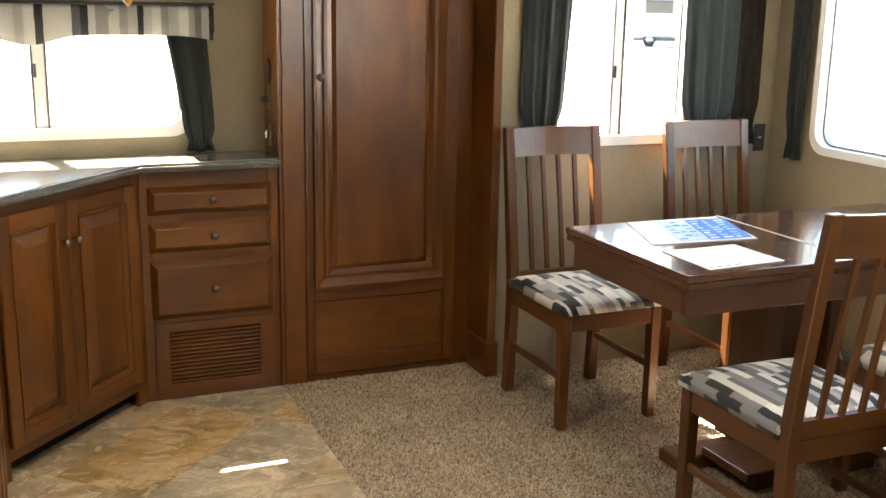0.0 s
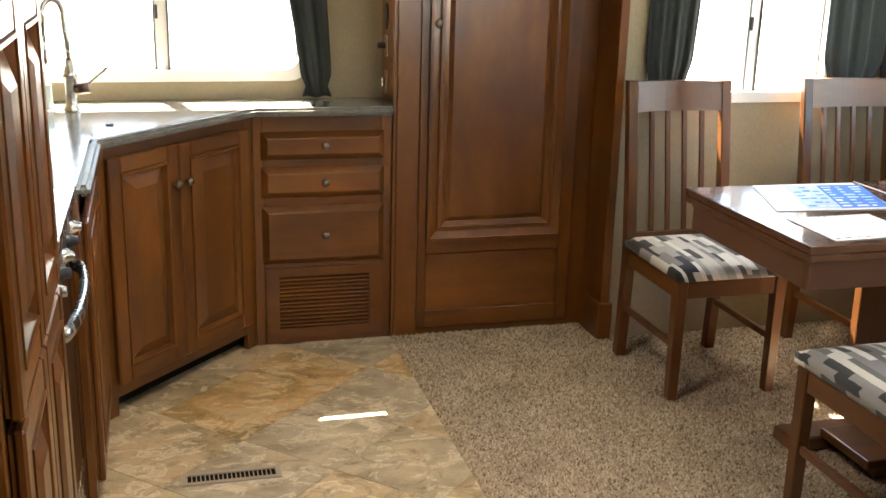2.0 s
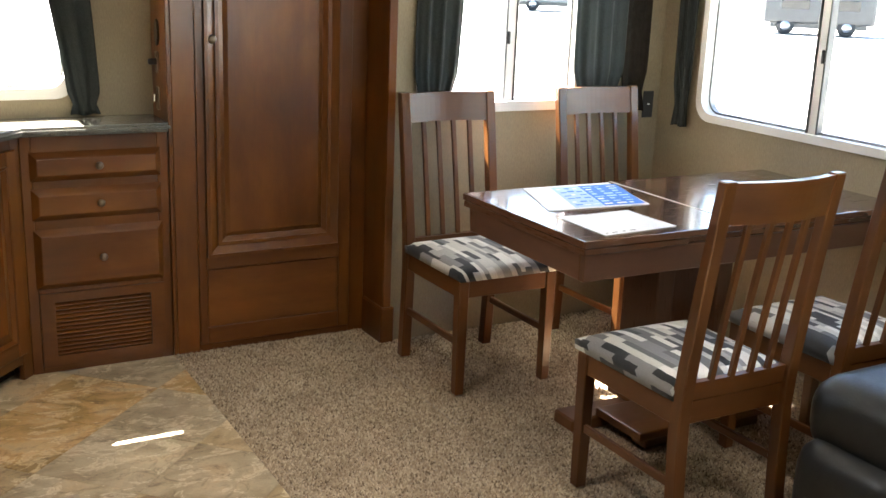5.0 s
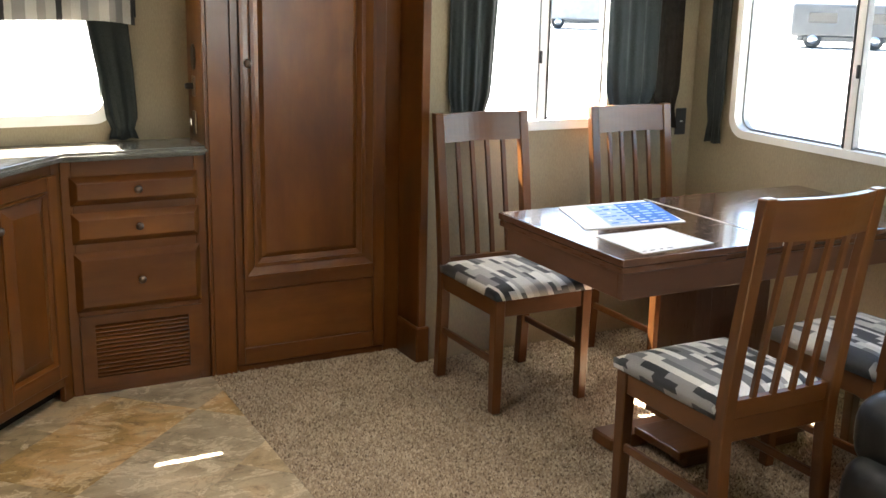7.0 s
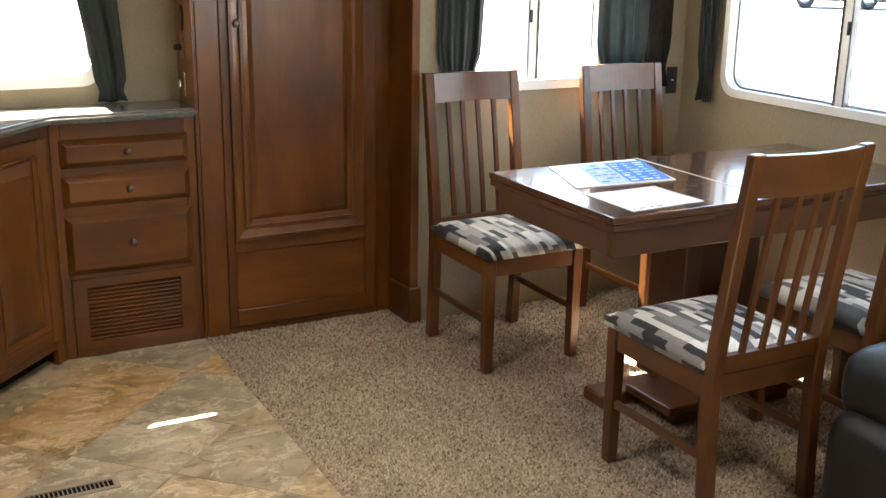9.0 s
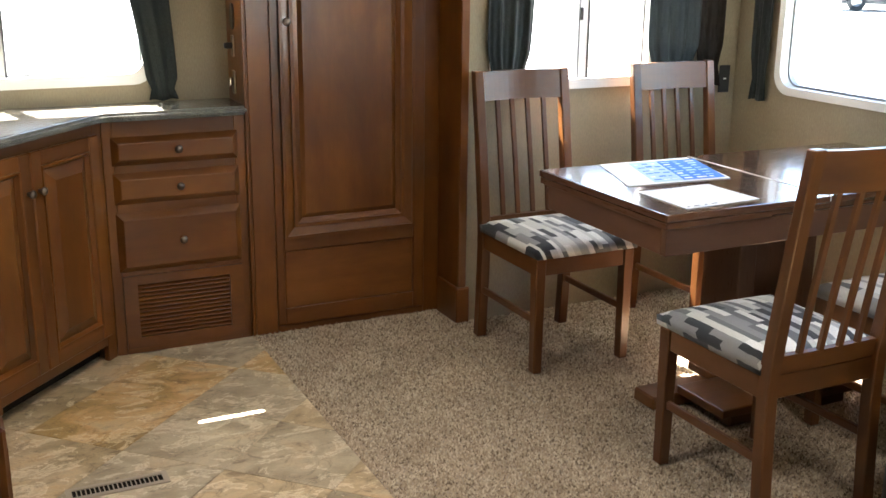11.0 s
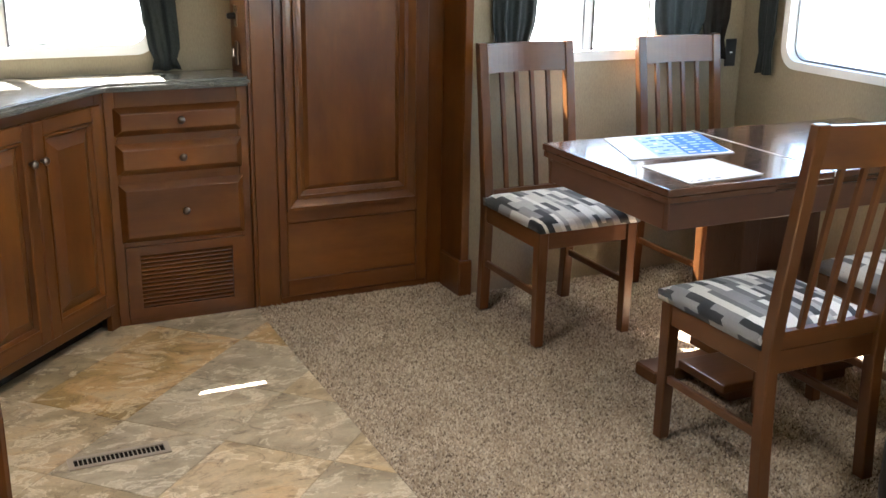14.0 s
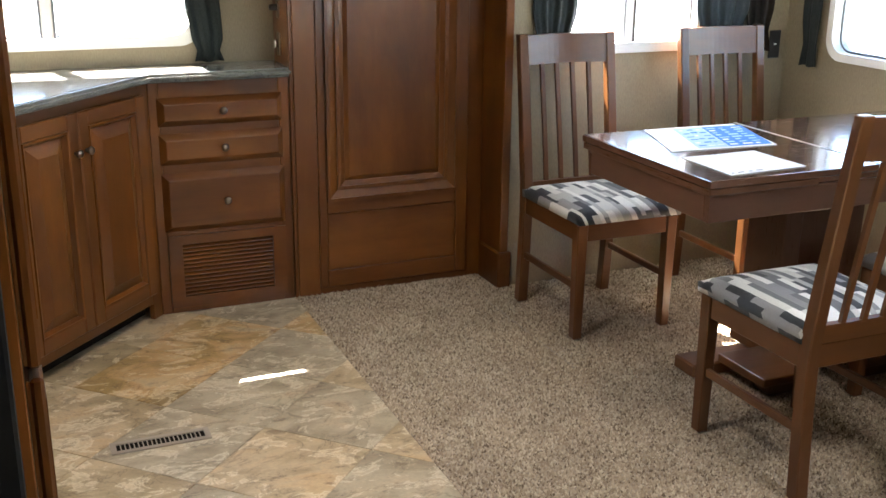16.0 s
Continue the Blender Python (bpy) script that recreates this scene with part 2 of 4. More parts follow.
def tufted():
    m, n, l, b = mat("carpet_tuft")
    geo = n.new("ShaderNodeNewGeometry")
    r = ramp(n, [(0.0, (0.155, 0.110, 0.070)), (0.12, (0.275, 0.205, 0.134)), (0.34, (0.395, 0.305, 0.207)), (0.58, (0.345, 0.262, 0.175)), (0.80, (0.50, 0.40, 0.282))], True)
    l.new(geo.outputs["Random Per Island"], r.inputs[0])
    cl = ramp(n, [(0.3, (0.80, 0.785, 0.76)), (0.7, (1.14, 1.14, 1.13))])
    l.new(noise_tex(n, l, coords(n, l, per_object=False), 5, 6), cl.inputs[0])
    l.new(mixed(n, l, r.outputs[0], cl.outputs[0], 1.0, "MULTIPLY"), b.inputs["Base Color"])
    b.inputs["Roughness"].default_value = 0.95
    b.inputs["Specular IOR Level"].default_value = 0.15
    return m


tuft_mat = tufted()
carpet_base = plain("carpet_backing", (0.30, 0.235, 0.165), 0.95, 0, 0.25, 300, 0.5)


def patchwork(name, across, along, slope=0.5, tone=1.0):
    """Woven fabric of grey, black and cream blocks in strips of uneven width that run along y."""
    m, n, l, b = mat(name)
    sep = n.new("ShaderNodeSeparateXYZ")
    l.new(coords(n, l), sep.inputs[0])

    def madd(a_, k, c_):
        q = n.new("ShaderNodeMath")
        q.operation = "MULTIPLY_ADD"
        l.new(a_, q.inputs[0])
        q.inputs[1].default_value = k
        if isinstance(c_, float):
            q.inputs[2].default_value = c_
        else:
            l.new(c_, q.inputs[2])
        return q.outputs[0]

    def cells(w, scale):
        vo = n.new("ShaderNodeTexVoronoi")
        vo.voronoi_dimensions = "1D"
        vo.inputs["Scale"].default_value, vo.inputs["Randomness"].default_value = scale, 0.95
        l.new(w, vo.inputs["W"])
        return vo

    wave = noise_tex(n, l, coords(n, l), 30, 2)
    strip = cells(madd(sep.outputs["Z"], slope, madd(wave, 0.006, sep.outputs["X"])), across)
    block = cells(madd(strip.outputs["W"], 17.3, madd(sep.outputs["Z"], slope, sep.outputs["Y"])), along)
    pick = n.new("ShaderNodeSeparateColor")
    l.new(block.outputs["Color"], pick.inputs[0])
    r = ramp(n, [(0.0, (0.016, 0.017, 0.018)), (0.24, (0.13, 0.128, 0.122)), (0.36, (0.62, 0.595, 0.53)), (0.54, (0.24, 0.233, 0.222)), (0.68, (0.78, 0.755, 0.69)), (0.88, (0.42, 0.405, 0.37))], True)
    l.new(pick.outputs[0], r.inputs[0])
    th = noise_tex(n, l, coords(n, l, (1, 1, 1)), 700, 2)
    rt = ramp(n, [(0.3, (0.78 * tone,) * 3), (0.7, (1.1 * tone,) * 3)])
    l.new(th, rt.inputs[0])
    l.new(mixed(n, l, r.outputs[0], rt.outputs[0], 1.0, "MULTIPLY"), b.inputs["Base Color"])
    b.inputs["Roughness"].default_value = 0.7
    b.inputs["Sheen Weight"].default_value = 0.15
    bump(n, l, b, th, 0.3, 0.001)
    return m


seat_fabric = patchwork("seat_patchwork", 46, 9.5)
valance_fabric = patchwork("valance_stripes", 34, 5, 0.0, 0.6)


def cloth():
    m, n, l, b = mat("dark_satin_curtain")
    v = coords(n, l, (1, 1, 0.3))
    f = noise_tex(n, l, v, 500, 2)
    r = ramp(n, [(0.3, (0.012, 0.0145, 0.013)), (0.7, (0.025, 0.030, 0.027))])
    l.new(f, r.inputs[0])
    l.new(r.outputs[0], b.inputs["Base Color"])
    b.inputs["Roughness"].default_value = 0.7
    b.inputs["Specular IOR Level"].default_value = 0.25
    b.inputs["Sheen Weight"].default_value = 0.04
    bump(n, l, b, f, 0.1, 0.0006)
    return m


curtain_mat = cloth()
blind_mat = plain("dark_brown_cloth", (0.018, 0.013, 0.009), 0.95, 0, 0.2, 300, 0.2, Specular_IOR_Level=0.1)


def glass():
    m, n, l, b = mat("window_glass")
    b.inputs["Base Color"].default_value = (0.95, 0.98, 0.97, 1)
    b.inputs["Roughness"].default_value = 0.0
    b.inputs["IOR"].default_value = 1.02
    b.inputs["Transmission Weight"].default_value = 1.0
    return m


glass_mat = glass()


def sheet_paper(name, color, rough=0.6):
    return plain(name, color, rough, 0, 0.03, 40, 0.0, Specular_IOR_Level=0.3)


page_white = sheet_paper("paper_white", (0.80, 0.80, 0.79))
page_blue = sheet_paper("print_blue", (0.05, 0.20, 0.62))
page_pale = sheet_paper("print_pale_blue", (0.42, 0.62, 0.82))
page_sky = sheet_paper("print_sky_blue", (0.40, 0.56, 0.74))
page_ink = sheet_paper("print_dark", (0.06, 0.07, 0.10))

# ---- building helpers ----


def add_box(bm, lo, hi, bevel=0.0, seg=1):
    """A box from corner to corner, with rounded edges."""
    r = bmesh.ops.create_cube(bm, size=1.0)
    c = [(a + b) / 2 for a, b in zip(lo, hi)]
    s = [abs(b - a) for a, b in zip(lo, hi)]
    bmesh.ops.transform(bm, verts=r["verts"], matrix=Matrix.Translation(c) @ Matrix.Diagonal((*s, 1)))
    if bevel:
        es = list({e for v in r["verts"] for e in v.link_edges})
        bmesh.ops.bevel(bm, geom=es, offset=bevel, segments=seg, affect="EDGES", profile=0.6)


def box(lo, hi, bevel=0.0, seg=1):
    bm = bmesh.new()
    add_box(bm, lo, hi, bevel, seg)
    return bm


def boxes(*items, bevel=0.0):
    bm = bmesh.new()
    for lo, hi in items:
        add_box(bm, lo, hi, bevel)
    return bm


def prism(poly, z0, z1, bevel=0.0, seg=2):
    """A plan outline raised from z0 to z1."""
    bm = bmesh.new()
    vs = [bm.verts.new((x, y, z0)) for x, y in poly]
    f = bm.faces.new(vs)
    e = bmesh.ops.extrude_face_region(bm, geom=[f])
    bmesh.ops.translate(bm, verts=[v for v in e["geom"] if isinstance(v, bmesh.types.BMVert)], vec=(0, 0, z1 - z0))
    bmesh.ops.recalc_face_normals(bm, faces=bm.faces)
    if bevel:
        bmesh.ops.bevel(bm, geom=[x for x in bm.edges if abs(x.verts[0].co.z - x.verts[1].co.z) < 1e-6], offset=bevel, segments=seg, affect="EDGES")
    return bm


def lathe(profile, n=16, axis=None):
    """A turned shape from (radius, height) pairs, about z, or laid along a direction."""
    bm = bmesh.new()
    rings = []
    for r, z in profile:
        if r < 1e-5:
            rings.append([bm.verts.new((0, 0, z))])
        else:
            rings.append([bm.verts.new((r * math.cos(2 * math.pi * k / n), r * math.sin(2 * math.pi * k / n), z)) for k in range(n)])
    for a, b in zip(rings, rings[1:]):
        for k in range(n):
            q = [a[k % len(a)], a[(k + 1) % len(a)], b[(k + 1) % len(b)], b[k % len(b)]]
            q = list(dict.fromkeys(q))
            if len(q) > 2:
                bm.faces.new(q)
    bmesh.ops.recalc_face_normals(bm, faces=bm.faces)
    if axis:
        bmesh.ops.transform(bm, verts=bm.verts, matrix=Vector(axis).to_track_quat("Z", "Y").to_matrix().to_4x4())
    for f in bm.faces:
        f.smooth = True
    return bm


def tube(points, radius, n=10, radii=None):
    """A round bar along a line of points."""
    bm = bmesh.new()
    pts = [Vector(p) for p in points]
    rings = []
    up = Vector((0.03, 0.02, 1))
    for k, p in enumerate(pts):
        d = (pts[min(k + 1, len(pts) - 1)] - pts[max(k - 1, 0)]).normalized()
        s = d.cross(up)
        if s.length < 0.1:
            s = d.cross(Vector((1, 0, 0)))
        s.normalize()
        u = s.cross(d)
        r = radii[k] if radii else radius
        rings.append([bm.verts.new(p + r * (math.cos(2 * math.pi * j / n) * s + math.sin(2 * math.pi * j / n) * u)) for j in range(n)])
    for a, b in zip(rings, rings[1:]):
        for j in range(n):
            bm.faces.new((a[j], a[(j + 1) % n], b[(j + 1) % n], b[j]))
    bm.faces.new(rings[0][::-1])
    bm.faces.new(rings[-1])
    bmesh.ops.recalc_face_normals(bm, faces=bm.faces)
    for f in bm.faces:
        f.smooth = len(f.verts) == 4
    return bm


def shift(bm, m):
    bmesh.ops.transform(bm, verts=bm.verts, matrix=m)
    return bm


def mesh_of(name, bm, material):
    me = bpy.data.meshes.new(name)
    bm.to_mesh(me)
    bm.free()
    me.materials.append(material)
    return me


def part(name, bm, material, parent, label=""):
    ob = new(name, mesh_of(name, bm, material))
    ob.parent = parent
    return tagged(ob, label)


def thing(name, label, category, m=None, group=""):
    ob = new(name)
    ob.empty_display_size = 0.05
    if m is not None:
        ob.matrix_world = m
    return tagged(ob, label, category, group)


def setting(name, bm, material, label, category):
    return tagged(new(name, mesh_of(name, bm, material)), label, category, "", "structure")


def arc(cx, cy, r, a0, a1, n):
    return [(cx + r * math.cos(radians(a0 + (a1 - a0) * k / n)), cy + r * math.sin(radians(a0 + (a1 - a0) * k / n))) for k in range(n + 1)]


def rounded(u0, v0, u1, v1, r, n=6):
    return arc(u1 - r, v0 + r, r, -90, 0, n) + arc(u1 - r, v1 - r, r, 0, 90, n) + arc(u0 + r, v1 - r, r, 90, 180, n) + arc(u0 + r, v0 + r, r, 180, 270, n)


def ring(outer, inner, d0, d1, plane):
    """A frame between two outlines with as many points, from depth d0 to d1; plane maps (u, v, d) to the world."""
    bm = bmesh.new()
    n = len(outer)
    rows = [[bm.verts.new(plane(u, v, d)) for u, v in o] for o, d in ((outer, d0), (outer, d1), (inner, d1), (inner, d0))]
    for a, b in zip(rows, rows[1:] + rows[:1]):
        for k in range(n):
            bm.faces.new((a[k], a[(k + 1) % n], b[(k + 1) % n], b[k]))
    bmesh.ops.recalc_face_normals(bm, faces=bm.faces)
    return bm


def sloped(outer, inner, d_outer, d_inner, plane):
    """A moulding between two outlines whose face slopes from d_outer to d_inner; its back lies at depth 0."""
    bm = bmesh.new()
    n = len(outer)
    rows = [[bm.verts.new(plane(u, v, d)) for u, v in o] for o, d in ((outer, 0.0), (outer, d_outer), (inner, d_inner), (inner, 0.0))]
    for a, b in zip(rows, rows[1:] + rows[:1]):
        for k in range(n):
            bm.faces.new((a[k], a[(k + 1) % n], b[(k + 1) % n], b[k]))
    bmesh.ops.recalc_face_normals(bm, faces=bm.faces)
    return bm


def inset(x0, z0, x1, z1, i):
    return [(x0 + i, z0 + i), (x1 - i, z0 + i), (x1 - i, z1 - i), (x0 + i, z1 - i)]


def raised(w, h, rim, depth=0.012, n=0):
    """A fielded panel in the plane x-z that faces -y: a flat field with a sloping border."""
    bm = bmesh.new()
    a = [bm.verts.new(p) for p in ((0, 0, 0), (w, 0, 0), (w, 0, h), (0, 0, h))]
    b = [bm.verts.new(p) for p in ((rim, -depth, rim), (w - rim, -depth, rim), (w - rim, -depth, h - rim), (rim, -depth, h - rim))]
    e = rim + 0.004
    c = [bm.verts.new(p) for p in ((e, -depth - 0.002, e), (w - e, -depth - 0.002, e), (w - e, -depth - 0.002, h - e), (e, -depth - 0.002, h - e))]
    for p, q in ((a, b), (b, c)):
        for k in range(4):
            bm.faces.new((p[k], p[(k + 1) % 4], q[(k + 1) % 4], q[k]))
    bm.faces.new(c)
    bm.faces.new(a[::-1])
    bmesh.ops.recalc_face_normals(bm, faces=bm.faces)
    return bm


def at(bm, x, y, z):
    return shift(bm, Matrix.Translation((x, y, z)))


def knob(parent, x, y, z, r=0.014):
    k = part("knob", at(lathe([(0, 0), (0.006, 0), (0.005, 0.010), (r * 0.75, 0.013), (r, 0.019), (r * 0.86, 0.025), (0, 0.028)], 16, (0, -1, 0)), x, y, z), bronze, parent, "round aged bronze knob")
    return k


def cabinet_door(parent, name, w, h, x, y, z, rail=0.06, knob_at=None, label=""):
    """A frame-and-panel door that faces -y, its lower left corner at x, y, z."""
    d = part(name, box((x + 0.004, y - 0.0045, z + 0.004), (x + w - 0.004, y, z + h - 0.004)), wood_v, parent, label)
    part("stile", box((x, y - 0.02, z), (x + rail, y - 0.0046, z + h), 0.004), wood_v, d)
    part("stile", box((x + w - rail, y - 0.02, z), (x + w, y - 0.0046, z + h), 0.004), wood_v, d)
    part("rail", box((x + rail, y - 0.0185, z), (x + w - rail, y - 0.0046, z + rail), 0.003), wood_h, d)
    part("rail", box((x + rail, y - 0.0185, z + h - rail), (x + w - rail, y - 0.0046, z + h), 0.003), wood_h, d)
    q = (x + rail, z + rail, x + w - rail, z + h - rail)
    face = lambda u, v, d_: (u, y - 0.0046 - d_, v)
    part("moulding", sloped(inset(*q, 0.0002), inset(*q, 0.007), 0.0175, 0.0165, face), wood_v, d)
    part("moulding", sloped(inset(*q, 0.0072), inset(*q, 0.016), 0.0135, 0.002, face), wood_v, d)
    part("raised_panel", at(raised(w - 2 * rail - 0.036, h - 2 * rail - 0.036, 0.036, 0.0165), x + rail + 0.018, y - 0.0048, z + rail + 0.018), wood_v, d)
    if knob_at:
        knob(d, x + knob_at[0], y - 0.02, z + knob_at[1])
    return d

# ---- the large structure ----
YS, YD, XR, XL, YB, CEIL = 1.00, 0.62, 1.33, -2.46, -4.05, 2.15
WT = 0.06


def wall_with_hole(name, plane, u0, u1, hole, label):
    """A wall of thickness WT, with a rectangular hole (u0, v0, u1, v1) where one is given."""
    rect = lambda p, q, r, s: [(p, q), (r, q), (r, s), (p, s)]
    if hole:
        bm = ring(rect(u0, -0.05, u1, CEIL + 0.05), rect(*hole), 0, WT, plane)
    else:
        p, q = plane(u0, -0.05, 0), plane(u1, CEIL + 0.05, WT)
        bm = box([min(i, j) for i, j in zip(p, q)], [max(i, j) for i, j in zip(p, q)])
    return setting(name, bm, paper, label, "wall")


sink_plane = lambda u, v, d: (u, YS + d, v)
dine_plane = lambda u, v, d: (u, YD + d, v)
right_plane = lambda u, v, d: (XR + d, u, v)
left_plane = lambda u, v, d: (XL - d, u, v)
back_plane = lambda u, v, d: (u, YB - d, v)
W1, W2, W3, W4 = (-2.30, 0.990, -1.088, 1.376), (0.15, 0.945, 0.872, 1.78), (-1.05, 0.910, 0.352, 1.80), (-0.10, 0.95, 1.20, 1.90)
wall_with_hole("wall_north", sink_plane, XL - WT, 0.05, W1, "tan papered wall behind the kitchen counter")
wall_with_hole("wall_dining", dine_plane, 0.035, XR, W2, "tan papered wall behind the dining chairs")
wall_with_hole("wall_east", right_plane, YB - WT, YD + WT, W3, "tan papered end wall with a wide window")
wall_with_hole("wall_west", left_plane, YB - WT, YS + WT, None, "plain tan wall behind the range")
wall_with_hole("wall_south", back_plane, XL - WT, XR + WT, W4, "plain tan wall that closes the room")
# roof openings out of view, added to house the ceiling fill
ADDED_VENTS = [(-0.33, -0.63), (-1.60, -0.96), (-0.08, -2.30)]
cb = bmesh.new()
edges_x = sorted({XL - WT, 0.05, XR + WT, *(x for x, _ in ADDED_VENTS), *(x + 0.36 for x, _ in ADDED_VENTS)})
edges_y = sorted({YB - WT, YD + WT, YS + WT, *(y for _, y in ADDED_VENTS), *(y + 0.36 for _, y in ADDED_VENTS)})
for p, q in zip(edges_x, edges_x[1:]):
    for r, s in zip(edges_y, edges_y[1:]):
        past_wall = p > 0.04 and r > YD + 0.05
        if not past_wall and not any(abs(p - x) < 1e-6 and abs(r - y) < 1e-6 for x, y in ADDED_VENTS):
            add_box(cb, (p, r, CEIL), (q, s, CEIL + 0.04))
setting("ceiling", cb, ceiling_mat, "off-white panelled ceiling with three added square openings for fill light", "ceiling")
for vx, vy in ADDED_VENTS:
    setting("roof_vent", ring(rounded(vx - 0.03, vy - 0.03, vx + 0.39, vy + 0.39, 0.03), rounded(vx + 0.002, vy + 0.002, vx + 0.358, vy + 0.358, 0.02), CEIL - 0.012, CEIL + 0.10, lambda u, v, d: (u, v, d)), white_frame, "white square frame of an added, unseen roof vent", "vent")
floor = setting("floor", box((XL - WT, YB - WT, -0.06), (XR + WT, YS + WT, -0.007)), grout, "sub-floor and tile joints of the kitchen", "floor")
setting("ground", box((-2500, -2500, -1.2), (2500, 2500, -0.95)), concrete, "pale sunlit concrete yard outside", "ground")

# the post and trim between pantry and dining wall
setting("trim", boxes(((0.0005, 0.612, 0), (0.036, YS - 0.001, CEIL)), bevel=0.003), wood_v, "brown wooden corner post beside the pantry", "trim")
setting("baseboard", boxes(((-0.012, 0.600, 0), (0.047, 0.785, 0.15)), bevel=0.005), wood_v, "brown wooden block at the foot of the post", "trim")


def window(name, plane, w, into, mullions, label, radius=0.06, frame_w=0.026):
    """A framed window in a wall's hole; into is -1 where the room lies on the near side of the plane."""
    ob = tagged(new(name), label, "window", "", "structure")
    u0, v0, u1, v1 = w
    part("window_frame", ring(rounded(u0 - frame_w, v0 - frame_w, u1 + frame_w, v1 + frame_w, radius + 0.02), rounded(u0 + 0.014, v0 + 0.014, u1 - 0.014, v1 - 0.014, radius), -0.012, 0.03, plane), white_frame, ob, "off-white plastic window frame")
    part("outer_frame", ring(rounded(u0 + 0.001, v0 + 0.001, u1 - 0.001, v1 - 0.001, 0.02), rounded(u0 + 0.022, v0 + 0.022, u1 - 0.022, v1 - 0.022, radius - 0.01), 0.03, 0.058, plane), alu, ob, "grey aluminium outer frame")
    cuts = [u0 + 0.02] + list(mullions) + [u1 - 0.02]
    for m in mullions:
        for off in (-0.028, 0.020):
            p, q = plane(m + off, v0 + 0.012, 0.012), plane(m + off + 0.008, v1 - 0.012, 0.046)
            part("mullion", box([min(i, j) for i, j in zip(p, q)], [max(i, j) for i, j in zip(p, q)], 0.002), bar_grey, ob, "slim dark grey aluminium bar")
        p, q = plane(m - 0.0198, v0 + 0.012, 0.018), plane(m + 0.0198, v1 - 0.012, 0.040)
        part("meeting_stile", box([min(i, j) for i, j in zip(p, q)], [max(i, j) for i, j in zip(p, q)], 0.002), white_frame, ob, "pale upright meeting stile")
        p, q = plane(m - 0.020, 1.185, 0.004), plane(m - 0.010, 1.235, 0.0175)
        part("latch", box([min(i, j) for i, j in zip(p, q)], [max(i, j) for i, j in zip(p, q)], 0.003), black_plastic, ob, "small black latch")
    for k, (a, b) in enumerate(zip(cuts, cuts[1:])):
        d = 0.026 if k % 2 else 0.041
        p, q = plane(a, v0 + 0.012, d), plane(b, v1 - 0.012, d + 0.003)
        pane = part("pane", box([min(i, j) for i, j in zip(p, q)], [max(i, j) for i, j in zip(p, q)]), glass_mat, ob)
        pane.visible_shadow = False
    return ob


window("window_1", sink_plane, W1, -1, [-1.592], "sliding window with rounded frame over the counter")
window("window_2", dine_plane, W2, -1, [0.556], "narrow sliding window behind the dining chairs")
window("window_3", right_plane, W3, -1, [-0.236], "wide sliding window with rounded corners beside the table", 0.065, 0.018)
# unseen window, added to hold the back fill and its sheen
window("window_4", back_plane, W4, -1, [0.55], "added sliding window in the unseen wall behind the camera")


def drape(name, plane, top, bottom, z0, z1, d0, folds, label, depth=0.016, cloth_mat=None):
    """A hanging curtain between two slanting sides, with folds that deepen downwards."""
    bm = bmesh.new()
    nu, nv = folds * 24, 26
    rnd = random.Random(len(name) + int(top[0] * 100))
    ph = [rnd.uniform(0, 6.28) for _ in range(4)]
    grid = []
    for j in range(nv + 1):
        v = j / nv
        row = []
        for i in range(nu + 1):
            u = i / nu
            a = bottom[0] + (top[0] - bottom[0]) * v ** 1.2
            b = bottom[1] + (top[1] - bottom[1]) * v ** 1.2
            w = math.sin(u * folds * 2 * math.pi + ph[0] + 1.1 * math.sin(3 * v + ph[1])) + 0.40 * (1.2 - v) * math.sin(u * folds * 4.3 * math.pi + ph[2] + 2.6 * v)
            pinch = 1.0 - 0.25 * math.exp(-((v - 0.08) / 0.05) ** 2)
            mid = (a + b) / 2
            row.append(bm.verts.new(plane(mid + (a + (b - a) * u - mid) * pinch, z0 + (z1 - z0) * v + 0.003 * math.sin(9 * u + ph[3]), -d0 - depth * (0.6 + 0.4 * w) * pinch)))
        grid.append(row)
    for j in range(nv):
        for i in range(nu):
            bm.faces.new((grid[j][i], grid[j][i + 1], grid[j + 1][i + 1], grid[j + 1][i])).smooth = True
    ob = tagged(new(name, mesh_of(name, bm, cloth_mat or curtain_mat)), label, "curtain")
    so = ob.modifiers.new("thickness", "SOLIDIFY")
    so.thickness = 0.003
    return ob


drape("curtain", sink_plane, (-1.165, -1.012), (-1.092, -0.984), 0.906, 1.40, 0.0135, 2, "dark grey-green satin curtain tied beside the sink window", 0.013)
drape("curtain", dine_plane, (0.12, 0.36), (0.105, 0.285), 0.90, 2.0, 0.014, 3, "dark grey-green satin curtain at the narrow window")
drape("curtain", dine_plane, (0.83, 1.10), (0.845, 1.10), 0.90, 2.0, 0.014, 3, "long dark satin curtain near the room corner")
drape("curtain", dine_plane, (1.085, 1.24), (1.09, 1.235), 0.90, 2.0, 0.012, 2, "dark brown cloth hanging in the room corner", 0.012, blind_mat)
drape("curtain", right_plane, (0.37, 0.51), (0.395, 0.49), 0.855, 2.0, 0.014, 2, "dark satin curtain beside the wide window")


